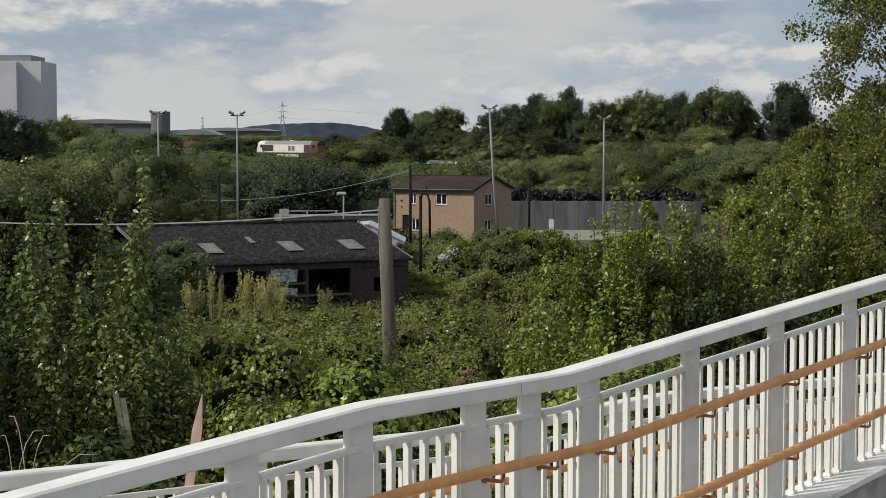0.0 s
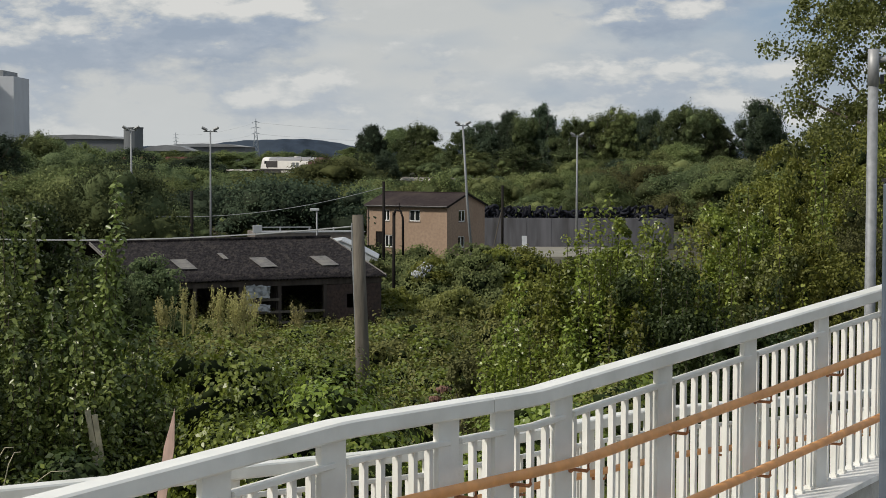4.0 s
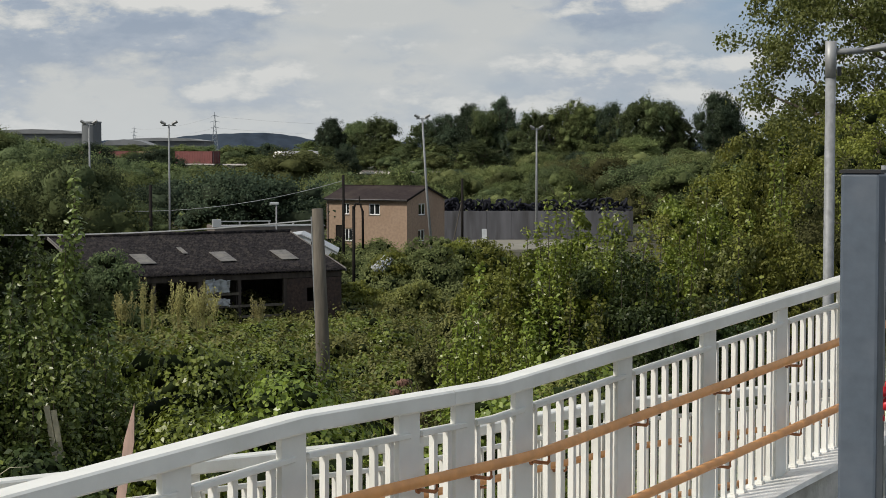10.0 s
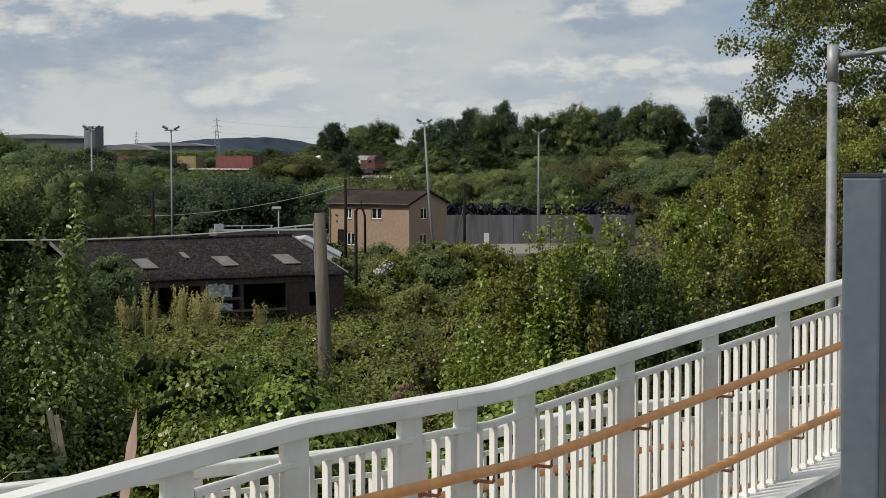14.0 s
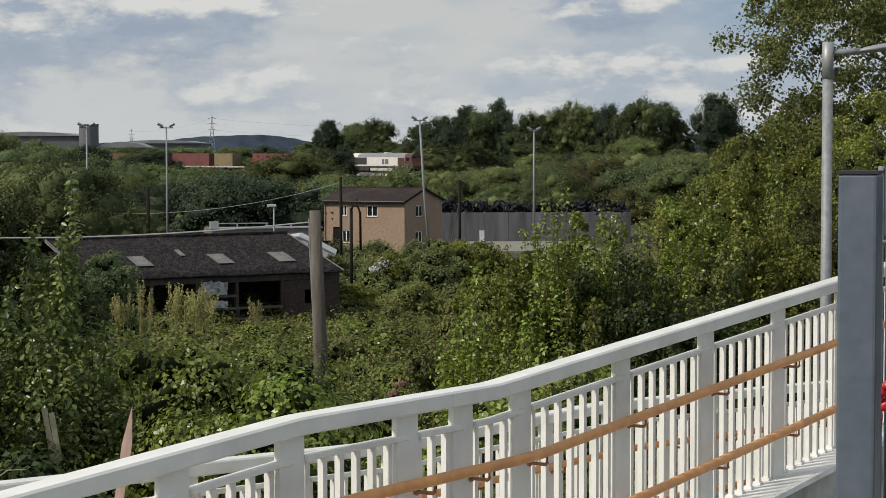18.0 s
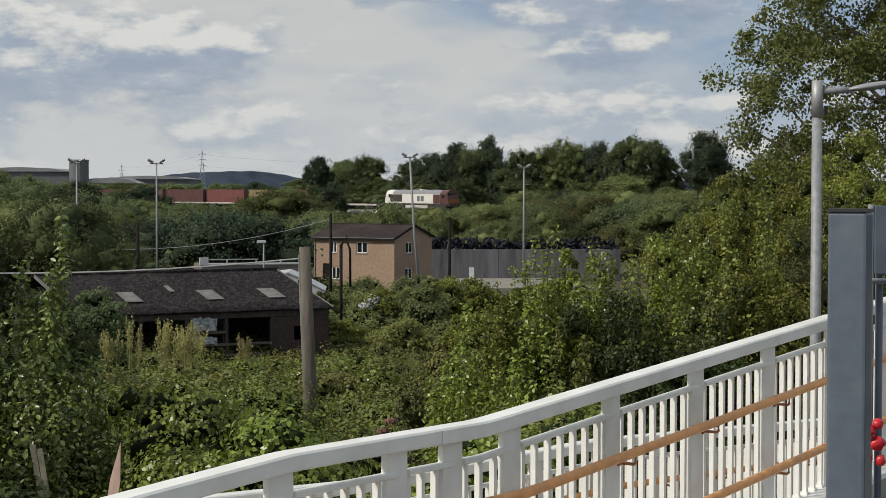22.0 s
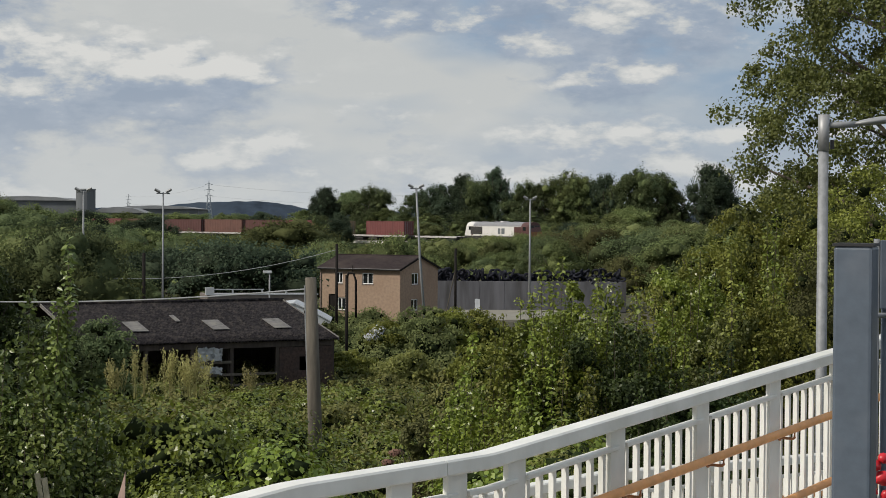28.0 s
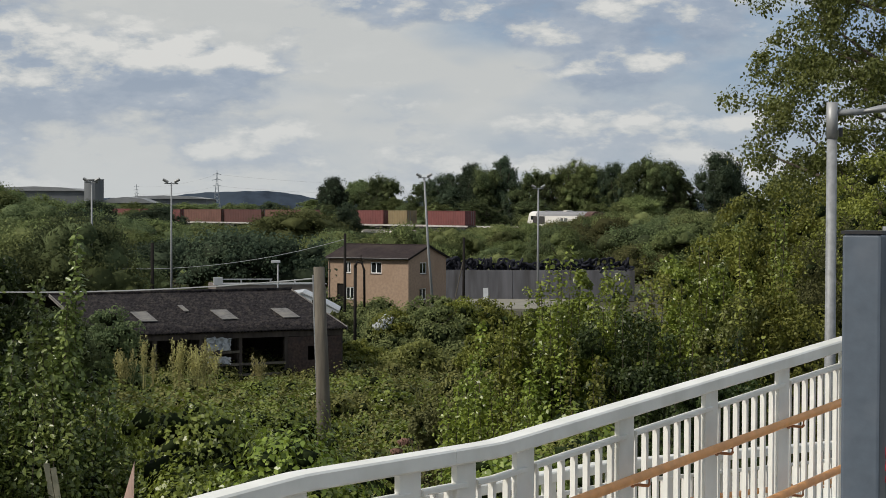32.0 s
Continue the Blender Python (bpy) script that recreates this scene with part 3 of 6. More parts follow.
def trunk_mesh(rng, height, width, clear, r0, limbs=8):
    bm = bmesh.new()
    top = clear + (height - clear) * 0.62
    zs = np.linspace(-0.4, top, 6)
    px = np.cumsum(rng.normal(size=(6, 2)) * 0.02 * height, 0)
    pts = [(px[i, 0], px[i, 1], zs[i]) for i in range(6)]
    tube(bm, pts, [r0 * (1.15 - 0.9 * i / 5) for i in range(6)], 7)
    for _ in range(limbs):
        i = rng.integers(2, 5)
        a = rng.uniform(0, 2 * math.pi)
        p = Vector(pts[i])
        e = p + Vector((math.cos(a) * width * 0.36, math.sin(a) * width * 0.36, (height - clear) * rng.uniform(0.15, 0.35)))
        m = p.lerp(e, 0.5) + Vector((0, 0, -0.05 * height))
        tube(bm, [p, m, e], [r0 * 0.5, r0 * 0.3, r0 * 0.1], 5)
    return bm


def tree(name, label, category, x, y, height, width, seed, mat, leaf, per=60, n_clump=60, clear=None, trunk=0.18, ragged=0.3, group="", sink=0.2,
         tall=False, fine=False, z=None, flat=0.8, jitter=0.34, lean=(0, 0), wide=0.62, core=0.68, small=1.0, core_mat="gap_shade", scatter=0.0, branches=0, buds=7, soft=False, heads=0):
    rng = np.random.default_rng(seed)
    clear = height * 0.12 if clear is None else clear
    base = float(ground_z(x, y)) if z is None else z
    ob = thing(name, label, category, x, y, base - sink, group=group)
    part("trunk", trunk_mesh(rng, height, width, clear, trunk), M["bark"], ob)
    C, R = crown(rng, height, width, clear, n_clump, ragged, lean, tall, heads)
    R = R * small
    C2, R2, _ = budded(rng, C, R, buds, flat)
    P, N = clumps(rng, C2, R2, max(3, per // buds), flat, jitter)
    keep = N[:, 2] > -0.75
    P, N = P[keep], N[keep]
    P = P + rng.normal(size=P.shape) * scatter
    for i in rng.permutation(len(C))[:branches]:
        foot = np.array([0, 0, max(C[i][2] - rng.uniform(1.0, 2.2), clear * 0.6)])
        mid = foot * 0.45 + C[i] * 0.55 + rng.normal(size=3) * 0.15
        part("branch", tube(bmesh.new(), [tuple(foot), tuple(mid), tuple(C[i])], [trunk * 0.35, trunk * 0.2, 0.012], 5), M["bark"], ob)
    part("crown", leaf_cloud("crown", P, N, leaf, seed + 1, fine=fine, wide=wide), L[mat], ob)
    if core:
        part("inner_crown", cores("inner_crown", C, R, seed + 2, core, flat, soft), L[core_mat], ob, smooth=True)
    return ob


# ---- ramp and railings ----
RX, RY = 0.465, 7.55               # where the upper flight meets its landing
DX, DY = 0.590, 0.807              # the way up the ramp
SX, SY = 0.807, -0.590             # from the railing towards the platform


def on_ramp(s, w, z):
    return Vector((RX + DX * s + SX * w, RY + DY * s + SY * w, z))


def upper_top(s):
    return float(np.interp(s, [-6.0, -1.27, 0.02, 9.0], [8.83, 9.054, 9.033, 9.54]))


def lower_top(s):
    return float(np.interp(s, [-6.0, -2.2, 1.75, 4.2, 12.0], [8.70, 8.69, 8.41, 8.345, 7.80]))


def railing(name, label, w, top, s0, s1, knees, posts):
    """Posts, a flat top rail, thin bars under a sub-rail, and two round handrails on brackets."""
    ob = thing(name, label, "railing", *on_ramp(0, w, top(0) - 1.3))
    inv = ob.matrix_world.inverted()

    def put(pname, bm, mat, lab="", par=ob, smooth=False):
        bm.transform(inv)
        return part(pname, bm, mat, par, lab, smooth)

    def hand_z(s, drop):
        return (top(s - 0.28) + top(s - 0.18) + top(s - 0.08)) / 3 - drop

    for a, b in ((s0, -0.332), (-0.328, s1)):                        # two lengths that meet in a narrow joint
        bends = [a] + [k + e for k in knees for e in (-0.06, 0.0, 0.06) if a < k + e < b] + [b]
        heights = {k: (top(k - 0.06) + 2 * top(k) + top(k + 0.06)) / 4 for k in bends}
        put("top_rail", ribbon(bmesh.new(), [on_ramp(k, w, heights[k] - 0.065) for k in bends], 0.10, 0.065), M["white"])
    for s in posts:
        bm = bmesh.new()
        c = on_ramp(s, w, 0)
        m = Matrix.Translation(c) @ Matrix.Rotation(math.atan2(DY, DX), 4, "Z")
        box(bm, -0.070, -0.014, top(s) - 1.10, 0.070, 0.014, top(s) - 0.066, m, bevel=0.004)
        box(bm, -0.085, -0.03, top(s) - 1.005, 0.085, 0.03, top(s) - 0.985, m)
        put("post", bm, M["white"])
    ends = sorted(posts)
    for a, b in zip(ends, ends[1:]):
        a2, b2 = a + 0.072, b - 0.006
        inner = [a2] + [k for k in knees if a2 < k < b2] + [b2]
        put("sub_rail", ribbon(bmesh.new(), [on_ramp(p, w + 0.004, top(p) - 0.165) for p in inner], 0.045, 0.022, 0.004), M["white"])
        n = max(2, round((b - a) / 0.105))
        for i in range(1, n):
            s = a + (b - a) * i / n
            bm = bmesh.new()
            c = on_ramp(s, w - 0.01, 0)
            m = Matrix.Translation(c) @ Matrix.Rotation(math.atan2(DY, DX), 4, "Z")
            box(bm, -0.0125, -0.0125, top(s) - 0.985, 0.0125, 0.0125, top(s) - 0.164, m)
            box(bm, -0.020, -0.020, top(s) - 0.985, 0.020, 0.020, top(s) - 0.970, m)
            put("baluster", bm, M["white"])
    fine = [k for k in np.arange(s0, s1 + 0.01, 0.12)]
    for drop in (0.320, 0.696):
        rail = put("handrail", tube(bmesh.new(), [on_ramp(s, w + 0.105, hand_z(s, drop)) for s in fine], 0.0225, 12), M["orange"],
                   "orange coated round handrail", smooth=True)
        for s in posts:
            z = hand_z(s, drop)
            bm = bmesh.new()
            e = 0.05
            tube(bm, [on_ramp(s + e, w + 0.024, z - 0.054), on_ramp(s + e, w + 0.098, z - 0.054), on_ramp(s + e, w + 0.105, z - 0.047), on_ramp(s + e, w + 0.105, z - 0.015)], 0.008, 6)
            tube(bm, [on_ramp(s + e, w + 0.010, z - 0.054), on_ramp(s + e, w + 0.023, z - 0.054)], 0.016, 8)
            put("bracket", bm, M["rust"], "brown steel handrail bracket", rail)
    return ob


UPPER_POSTS = [-4.60, -3.70, -2.80, -1.91, -1.30, -0.59, -0.20, 0.254, 1.145, 2.035, 2.925, 3.815, 4.705, 5.595]
LOWER_POSTS = [-3.3, -2.35, -1.25, 0.10, 0.95, 1.75, 2.55, 3.40, 4.20, 5.05, 5.90, 6.75, 7.60, 8.45]
railing("ramp_railing", "white steel ramp railing with two orange handrails", 0.0, upper_top, -4.9, 5.9, [-1.27, 0.02], UPPER_POSTS)
railing("lower_ramp_railing", "white steel railing of the lower ramp flight with orange handrails", -1.75, lower_top, -3.5, 9.0, [-2.2, 1.75, 4.2], LOWER_POSTS)


def ramp_flight(name, label, w0, w1, top, s0, s1, knees, kerb_w):
    ob = thing(name, label, "ramp", *on_ramp(0, w0, top(0) - 1.3), kind="structure")
    inv = ob.matrix_world.inverted()
    cuts = [s0] + knees + [s1]
    for a, b in zip(cuts, cuts[1:]):
        bm = bar(bmesh.new(), on_ramp(a, (w0 + w1) / 2, top(a) - 1.42), on_ramp(b, (w0 + w1) / 2, top(b) - 1.42), abs(w1 - w0), 0.20, 0.0)
        bm.transform(inv)
        part("deck", bm, M["concrete"], ob)
        for lo, hi, mat, nm in ((1.30, 0.03, "concrete", "kerb"), (0.03, 0.0, "kerb", "kerb_capping")):
            bm = bar(bmesh.new(), on_ramp(a, kerb_w, top(a) - 0.985 - lo), on_ramp(b, kerb_w, top(b) - 0.985 - lo), 0.25 if lo < 1 else 0.22, lo - hi)
            bm.transform(inv)
            part(nm, bm, M[mat], ob)
    return ob


ramp_flight("upper_ramp", "concrete ramp with a white painted kerb and mossy side", 0.18, 1.75, upper_top, -5.0, 6.0, [-1.27, 0.02], 0.06)
ramp_flight("lower_ramp", "lower concrete ramp flight behind the upper one", -1.55, -0.14, lower_top, -3.6, 9.0, [-2.2, 1.75, 4.2], -1.72)
plat = part("platform", boxes((-9, -14, 6.0, 12, 2.6, 8.34)), M["paving"])
tagged(plat, "grey paved station platform where the view is taken from", "platform", kind="structure")

# ---- grey column, bracket and lamp post ----
col = thing("steel_column", "grey-blue painted square steel column with a black cap", "column", 1.876, 7.05, 7.8, -25)
part("shaft", boxes((-0.074, -0.074, 0, 0.074, 0.074, 2.10), bevel=0.012), M["column"], col)
part("cap", boxes((-0.078, -0.078, 2.10, 0.078, 0.078, 2.112)), M["black"], col, "thin black cap plate")
rod = thing("sign_post", "slim grey sign post with a dark panel, clamp and red fittings", "sign post", 2.058, 7.42, 7.8)
part("pole", tube(bmesh.new(), [(0, 0, 0), (0, 0, 2.125)], 0.013, 10), M["galv"], rod, "pale steel pole", smooth=True)
part("panel", boxes((0.012, -0.02, 1.842, 0.36, 0.0, 2.12), bevel=0.004), M["column"], rod, "dark grey-blue sign panel seen from behind")
bm = tube(bmesh.new(), [(-0.115, -0.27, 1.815), (0.0, -0.03, 1.815), (0.30, 0.0, 1.815)], 0.011, 8)
tube(bm, [(-0.115, -0.29, 1.79), (-0.115, -0.29, 1.84)], 0.020, 10)
part("clamp_arm", bm, M["galv"], rod, "galvanised clamp arm", smooth=True)
part("second_pole", tube(bmesh.new(), [(0.045, 0.03, 0), (0.045, 0.03, 1.84)], 0.016, 10), M["column"], rod, smooth=True)
for k, (x, z, r) in enumerate([(-0.05, 1.17, 0.026), (-0.02, 1.21, 0.030), (0.015, 1.16, 0.034), (-0.03, 1.11, 0.026), (0.02, 1.24, 0.022), (0.03, 1.09, 0.022)]):
    bm = bmesh.new()
    bmesh.ops.create_icosphere(bm, subdivisions=2, radius=r)
    for v in bm.verts:
        v.co *= 1 + 0.45 * noise.noise(v.co * 45 + Vector((k, 0, 0)))
    bm.transform(Matrix.Translation((x, -0.06, z)))
    part("red_fitting", bm, M["red"], rod, "bright red plastic fitting", smooth=True)

lamp = thing("street_lamp", "galvanised steel lamp post with a short arm and flat lantern", "street lamp", 3.958, 16.0, 6.0)
part("post", tube(bmesh.new(), [(0, 0, -0.4), (0, 0, 4.60)], [0.053, 0.045], 16), M["galv"], lamp, smooth=True)
part("collar", tube(bmesh.new(), [(0, 0, 4.602), (0, 0, 4.92)], 0.050, 16), M["lamp_head"], lamp, "darker sleeve at the head of the post", smooth=True)
part("camera_bracket", boxes((0.06, -0.02, 4.62, 0.09, 0.02, 4.70)), M["black"], lamp)
part("arm", tube(bmesh.new(), [(0.02, 0, 4.83), (0.18, 0, 4.835), (0.30, 0, 4.84)], [0.03, 0.028, 0.028], 10), M["galv"], lamp, smooth=True)
bm = bmesh.new()
bmesh.ops.create_uvsphere(bm, u_segments=16, v_segments=8, radius=1)
bm.transform(Matrix.Translation((0.50, 0, 4.875)) @ Matrix.Rotation(radians(-8), 4, "Y") @ Matrix.Diagonal((0.25, 0.10, 0.035, 1)))
part("lantern", bm, M["lamp_head"], lamp, "flat pale grey lantern", smooth=True)

# ---- wooden pole and its cables ----
pole = thing("telegraph_pole", "weathered grey wooden telegraph pole standing in brambles", "telegraph pole", -1.11, 39.0, float(ground_z(-1.1, 39)))
bm = tube(bmesh.new(), [(0, 0, -0.5), (-0.03, 0, 2.2), (-0.13, 0, 5.15)], [0.155, 0.150, 0.118], 14)
part("shaft", bm, M["wood"], pole, smooth=True)
bm = tube(bmesh.new(), [(0.04, 0, 2.55), (-0.20, 0, 2.58)], 0.025, 8)
part("step_bolt", bm, M["galv"], pole)
bm = tube(bmesh.new(), [(-0.25, -0.02, 4.98), (-0.23, -0.02, 4.2), (-0.16, -0.03, 2.5), (-0.13, -0.03, 1.3)], 0.022, 6)
part("conduit", bm, M["galv"], pole, "pale cable conduit down the pole")
part("cleat", tube(bmesh.new(), [(-0.27, 0, 4.42), (-0.05, 0, 4.42)], 0.035, 8), M["darkwood"], pole)


def cable(label, a, b, sag, r=0.012):
    a, b = Vector(a), Vector(b)
    pts = [a.lerp(b, t) - Vector((0, 0, sag * 4 * t * (1 - t))) for t in np.linspace(0, 1, 13)]
    ob = part("overhead_cable", tube(bmesh.new(), pts, r, 5), M["cable"])
    return tagged(ob, label, "cable")


cable("grey overhead cable from the wooden pole", (-1.36, 39, 8.46), (-13.5, 43.0, 8.20), 0.27, 0.016)
cable("thin sagging overhead cable over the scrub", (-2.66, 150, 7.3), (-24, 150, 5.0), 1.0, 0.022)


def wood_post(label, x, y, top, r, name="wooden_post", brace=None):
    z = float(ground_z(x, y))
    ob = thing(name, label, "post", x, y, z)
    part("shaft", tube(bmesh.new(), [(0, 0, -0.4), (0, 0, top - z)], [r * 1.1, r * 0.9], 8), M["darkwood"], ob, smooth=True)
    if brace:
        part("stay", tube(bmesh.new(), [(brace[0], 0, -0.2), (0, 0, (top - z) * 0.75)], r * 0.45, 6), M["wood"], ob)
    return ob


wood_post("dark tarred wooden pole beside the buff brick house", -2.66, 150, 7.75, 0.12)
wood_post("dark wooden pole with a leaning stay by the concrete wall", 7.7, 165, 7.2, 0.12, brace=(-1.2,))
wood_post("dark wooden pole among the scrub", -15.8, 130, 7.35, 0.13)
hook = thing("cable_terminal_pole", "black pole with a hooked cable duct at its head", "post", -1.40, 115, 0)
part("shaft", tube(bmesh.new(), [(0, 0, -0.3), (0, 0, 6.35)], 0.10, 8), M["darkwood"], hook, smooth=True)
part("duct", tube(bmesh.new(), [(0.0, -0.12, 6.2), (0.12, -0.12, 6.5), (0.42, -0.12, 6.45), (0.56, -0.12, 6.0), (0.58, -0.12, 3.7)], 0.075, 8), M["darkwood"], hook, smooth=True)
part("finial", tube(bmesh.new(), [(0.36, -0.12, 6.4), (0.36, -0.12, 6.95)], 0.03, 6), M["darkwood"], hook)

# ---- floodlight masts ----


def mast(label, x, y, top, lean=0.0, heads=2, r=0.10):
    z = float(ground_z(x, y))
    h = top - z
    ob = thing("floodlight_mast", label, "floodlight mast", x, y, z, group="floodlight masts of the yard")
    part("pole", tube(bmesh.new(), [(-lean * h, 0, -0.3), (-lean * h * 0.4, 0, h * 0.5), (0, 0, h)], [r * 1.2, r, r * 0.75], 8), M["galv"], ob, smooth=True)
    part("crossbar", tube(bmesh.new(), [(-0.55, 0, h - 0.1), (0.55, 0, h - 0.1)], 0.05, 6), M["galv"], ob)
    for k in (-1, 1):
        bm = bmesh.new()
        box(bm, -0.25, -0.07, -0.11, 0.25, 0.07, 0.11, pose(0.46 * k, -0.1, h + 0.12, 38, -28 * k, 0), bevel=0.05)
        box(bm, -0.21, -0.09, -0.085, 0.21, -0.068, 0.085, pose(0.46 * k, -0.1, h + 0.12, 38, -28 * k, 0))
        part("floodlight", bm, M["lamp_head"], ob, "grey floodlight head")
    return ob


mast("thin grey floodlight mast with two lamp heads", -23.1, 150, 11.9, r=0.09)
mast("thin grey floodlight mast with two tilted lamp heads", -16.7, 150, 11.85, r=0.08)
mast("leaning grey floodlight mast in front of the brick house", 4.0, 160, 12.55, lean=-0.075, r=0.11)
mast("grey floodlight mast by the concrete wall", 16.1, 185, 11.9, r=0.11)
small = thing("yard_lamp", "small pale street lamp behind the shed", "street lamp", -7.55, 140, 0)
part("post", tube(bmesh.new(), [(0, 0, -0.2), (0, 0, 5.7)], 0.06, 8), M["galv"], small, smooth=True)
part("lantern", boxes((-0.5, -0.12, 5.65, 0.18, 0.12, 5.85), bevel=0.04), M["tarp"], small, "pale lantern")

# ---- brick house ----
house = thing("brick_house", "two-storey buff brick house with a low brown tiled roof", "house", 2.91, 174.6, 0.0, -30)
HL, HD, HE, HR = 8.9, 7.6, 5.0, 6.22          # length, depth, eaves, ridge


def wall_with_holes(L0, H0, holes, t):
    """A wall in the xz plane from (0, 0) to (L0, H0), t thick towards +y, with rectangular holes through it."""
    xs = sorted({0, L0, *[v for h in holes for v in (h[0], h[2])]})
    zs = sorted({0, H0, *[v for h in holes for v in (h[1], h[3])]})
    bm = bmesh.new()
    for a, b in zip(xs, xs[1:]):
        for c, d in zip(zs, zs[1:]):
            mx, mz = (a + b) / 2, (c + d) / 2
            if not any(h[0] < mx < h[2] and h[1] < mz < h[3] for h in holes):
                box(bm, a, 0, c, b, t, d)
    bmesh.ops.remove_doubles(bm, verts=bm.verts, dist=1e-4)
    return bm


FRONT = [(1.85, 3.55, 2.55, 4.62), (4.75, 3.55, 5.95, 4.62), (2.0, 1.0, 2.9, 2.2), (1.0, 0.0, 1.75, 2.5)]
SIDE = [(2.0, 3.5, 3.35, 4.6), (1.9, 1.0, 3.25, 2.1)]
w1 = wall_with_holes(HL, HE, FRONT, 0.28)
w1.transform(Matrix.Translation((-HL, 0, 0)))
front_wall = part("front_wall", w1, M["brick"], house)
w2 = wall_with_holes(HD - 0.284, HE, SIDE, 0.28)
w2.transform(Matrix.Translation((0, 0.284, 0)) @ Matrix.Rotation(radians(90), 4, "Z"))
side_wall = part("gable_wall", w2, M["brick"], house, "darker shaded brick gable wall")
bm = bmesh.new()
vs = [bm.verts.new(v) for v in ((-0.28, 0.05, HE + 0.003), (-0.28, HD - 0.05, HE + 0.003), (-0.28, HD / 2, HR - 0.09), (0, 0.05, HE + 0.003), (0, HD - 0.05, HE + 0.003), (0, HD / 2, HR - 0.09))]
for f in ((0, 1, 2), (5, 4, 3), (0, 3, 4, 1), (1, 4, 5, 2), (2, 5, 3, 0)):
    bm.faces.new([vs[i] for i in f])
bmesh.ops.recalc_face_normals(bm, faces=bm.faces)
part("gable", bm, M["brick"], house)
part("rear_wall", boxes((-HL, HD - 0.27, 0, -0.285, HD, HE)), M["brick"], house)
part("far_wall", boxes((-HL, 0.285, 0, -HL + 0.28, HD - 0.275, HE)), M["brick"], house)


def roof_slab(x0, x1, y0, z0, y1, z1, t):
    bm = bmesh.new()
    vs = [bm.verts.new(v) for v in ((x0, y0, z0), (x1, y0, z0), (x1, y1, z1), (x0, y1, z1), (x0, y0, z0 + t), (x1, y0, z0 + t), (x1, y1, z1 + t), (x0, y1, z1 + t))]
    for f in ((3, 2, 1, 0), (4, 5, 6, 7), (0, 1, 5, 4), (1, 2, 6, 5), (2, 3, 7, 6), (3, 0, 4, 7)):
        bm.faces.new([vs[i] for i in f])
    bmesh.ops.recalc_face_normals(bm, faces=bm.faces)
    return bm


part("roof_slope", roof_slab(-HL - 0.2, 0.2, -0.35, HE - 0.08, HD / 2, HR - 0.08, 0.12), M["tiles"], house)
part("roof_slope", roof_slab(-HL - 0.2, 0.2, HD + 0.35, HE - 0.08, HD / 2, HR - 0.08, 0.12), M["tiles"], house)
part("ridge", boxes((-HL - 0.2, HD / 2 - 0.12, HR + 0.0, 0.2, HD / 2 + 0.12, HR + 0.09), bevel=0.03), M["tiles"], house)
part("fascia", boxes((-HL - 0.2, -0.375, HE - 0.12, 0.2, -0.353, HE + 0.03)), M["pale"], house, "pale fascia board")
part("gutter", tube(bmesh.new(), [(-HL - 0.2, -0.42, HE + 0.0), (0.2, -0.42, HE + 0.0)], 0.05, 8), M["black"], house)
part("downpipe", tube(bmesh.new(), [(-HL + 0.15, -0.06, HE - 0.1), (-HL + 0.15, -0.06, 0.1)], 0.045, 8), M["pale"], house)
for k in (-1, 1):
    y0, y1 = (-0.35, HD / 2) if k < 0 else (HD + 0.35, HD / 2)
    part("bargeboard", roof_slab(0.202, 0.225, y0, HE - 0.16, y1, HR - 0.16, 0.19), M["darkwood"], house)


def window(x0, z0, x1, z1, parent, m, nx=2):
    w, h = x1 - x0, z1 - z0
    f = boxes((0, 0.06, 0, w, 0.13, 0.08), (0, 0.06, h - 0.08, w, 0.13, h), (0, 0.06, 0.08, 0.08, 0.13, h - 0.08), (w - 0.08, 0.06, 0.08, w, 0.13, h - 0.08),
              *[(w * k / nx - 0.045, 0.06, 0.08, w * k / nx + 0.045, 0.13, h - 0.08) for k in range(1, nx)])
    f.transform(m @ Matrix.Translation((x0, 0, z0)))
    win = part("window", f, M["upvc"], parent, "white framed window")
    for k in range(nx):
        g = boxes((w * k / nx + 0.05, 0.09, 0.07, w * (k + 1) / nx - 0.05, 0.10, h - 0.07))
        g.transform(m @ Matrix.Translation((x0, 0, z0)))
        part("pane", g, M["glass"], win)
    s = boxes((-0.06, -0.05, -0.07, w + 0.06, 0.06, -0.002))
    s.transform(m @ Matrix.Translation((x0, 0, z0)))
    part("sill", s, M["pale"], win)


for h in FRONT[:3]:
    window(*h, house, Matrix.Translation((-HL, 0, 0)))
for h in SIDE:
    window(*h, house, Matrix.Translation((0, 0.284, 0)) @ Matrix.Rotation(radians(90), 4, "Z"))
part("door", boxes((-HL + 1.0, 0.10, 0.0, -HL + 1.75, 0.15, 2.5)), M["darkwood"], house, "dark door leaf")
part("inner_floor", boxes((-HL + 0.285, 0.285, 2.55, -0.285, HD - 0.275, 2.75)), M["concrete"], house)

# ---- low shed ----
shed = thing("open_shed", "long low shed with a dark mossy sheet roof and three rooflights", "shed", -2.02, 106.3, 0.0, 27.5)
SL, SD, SE, SR = 14.8, 7.5, 3.0, 4.85


def roof_at(y):
    return SE + (SR - SE) * (y + 0.25) / (SD + 0.25)


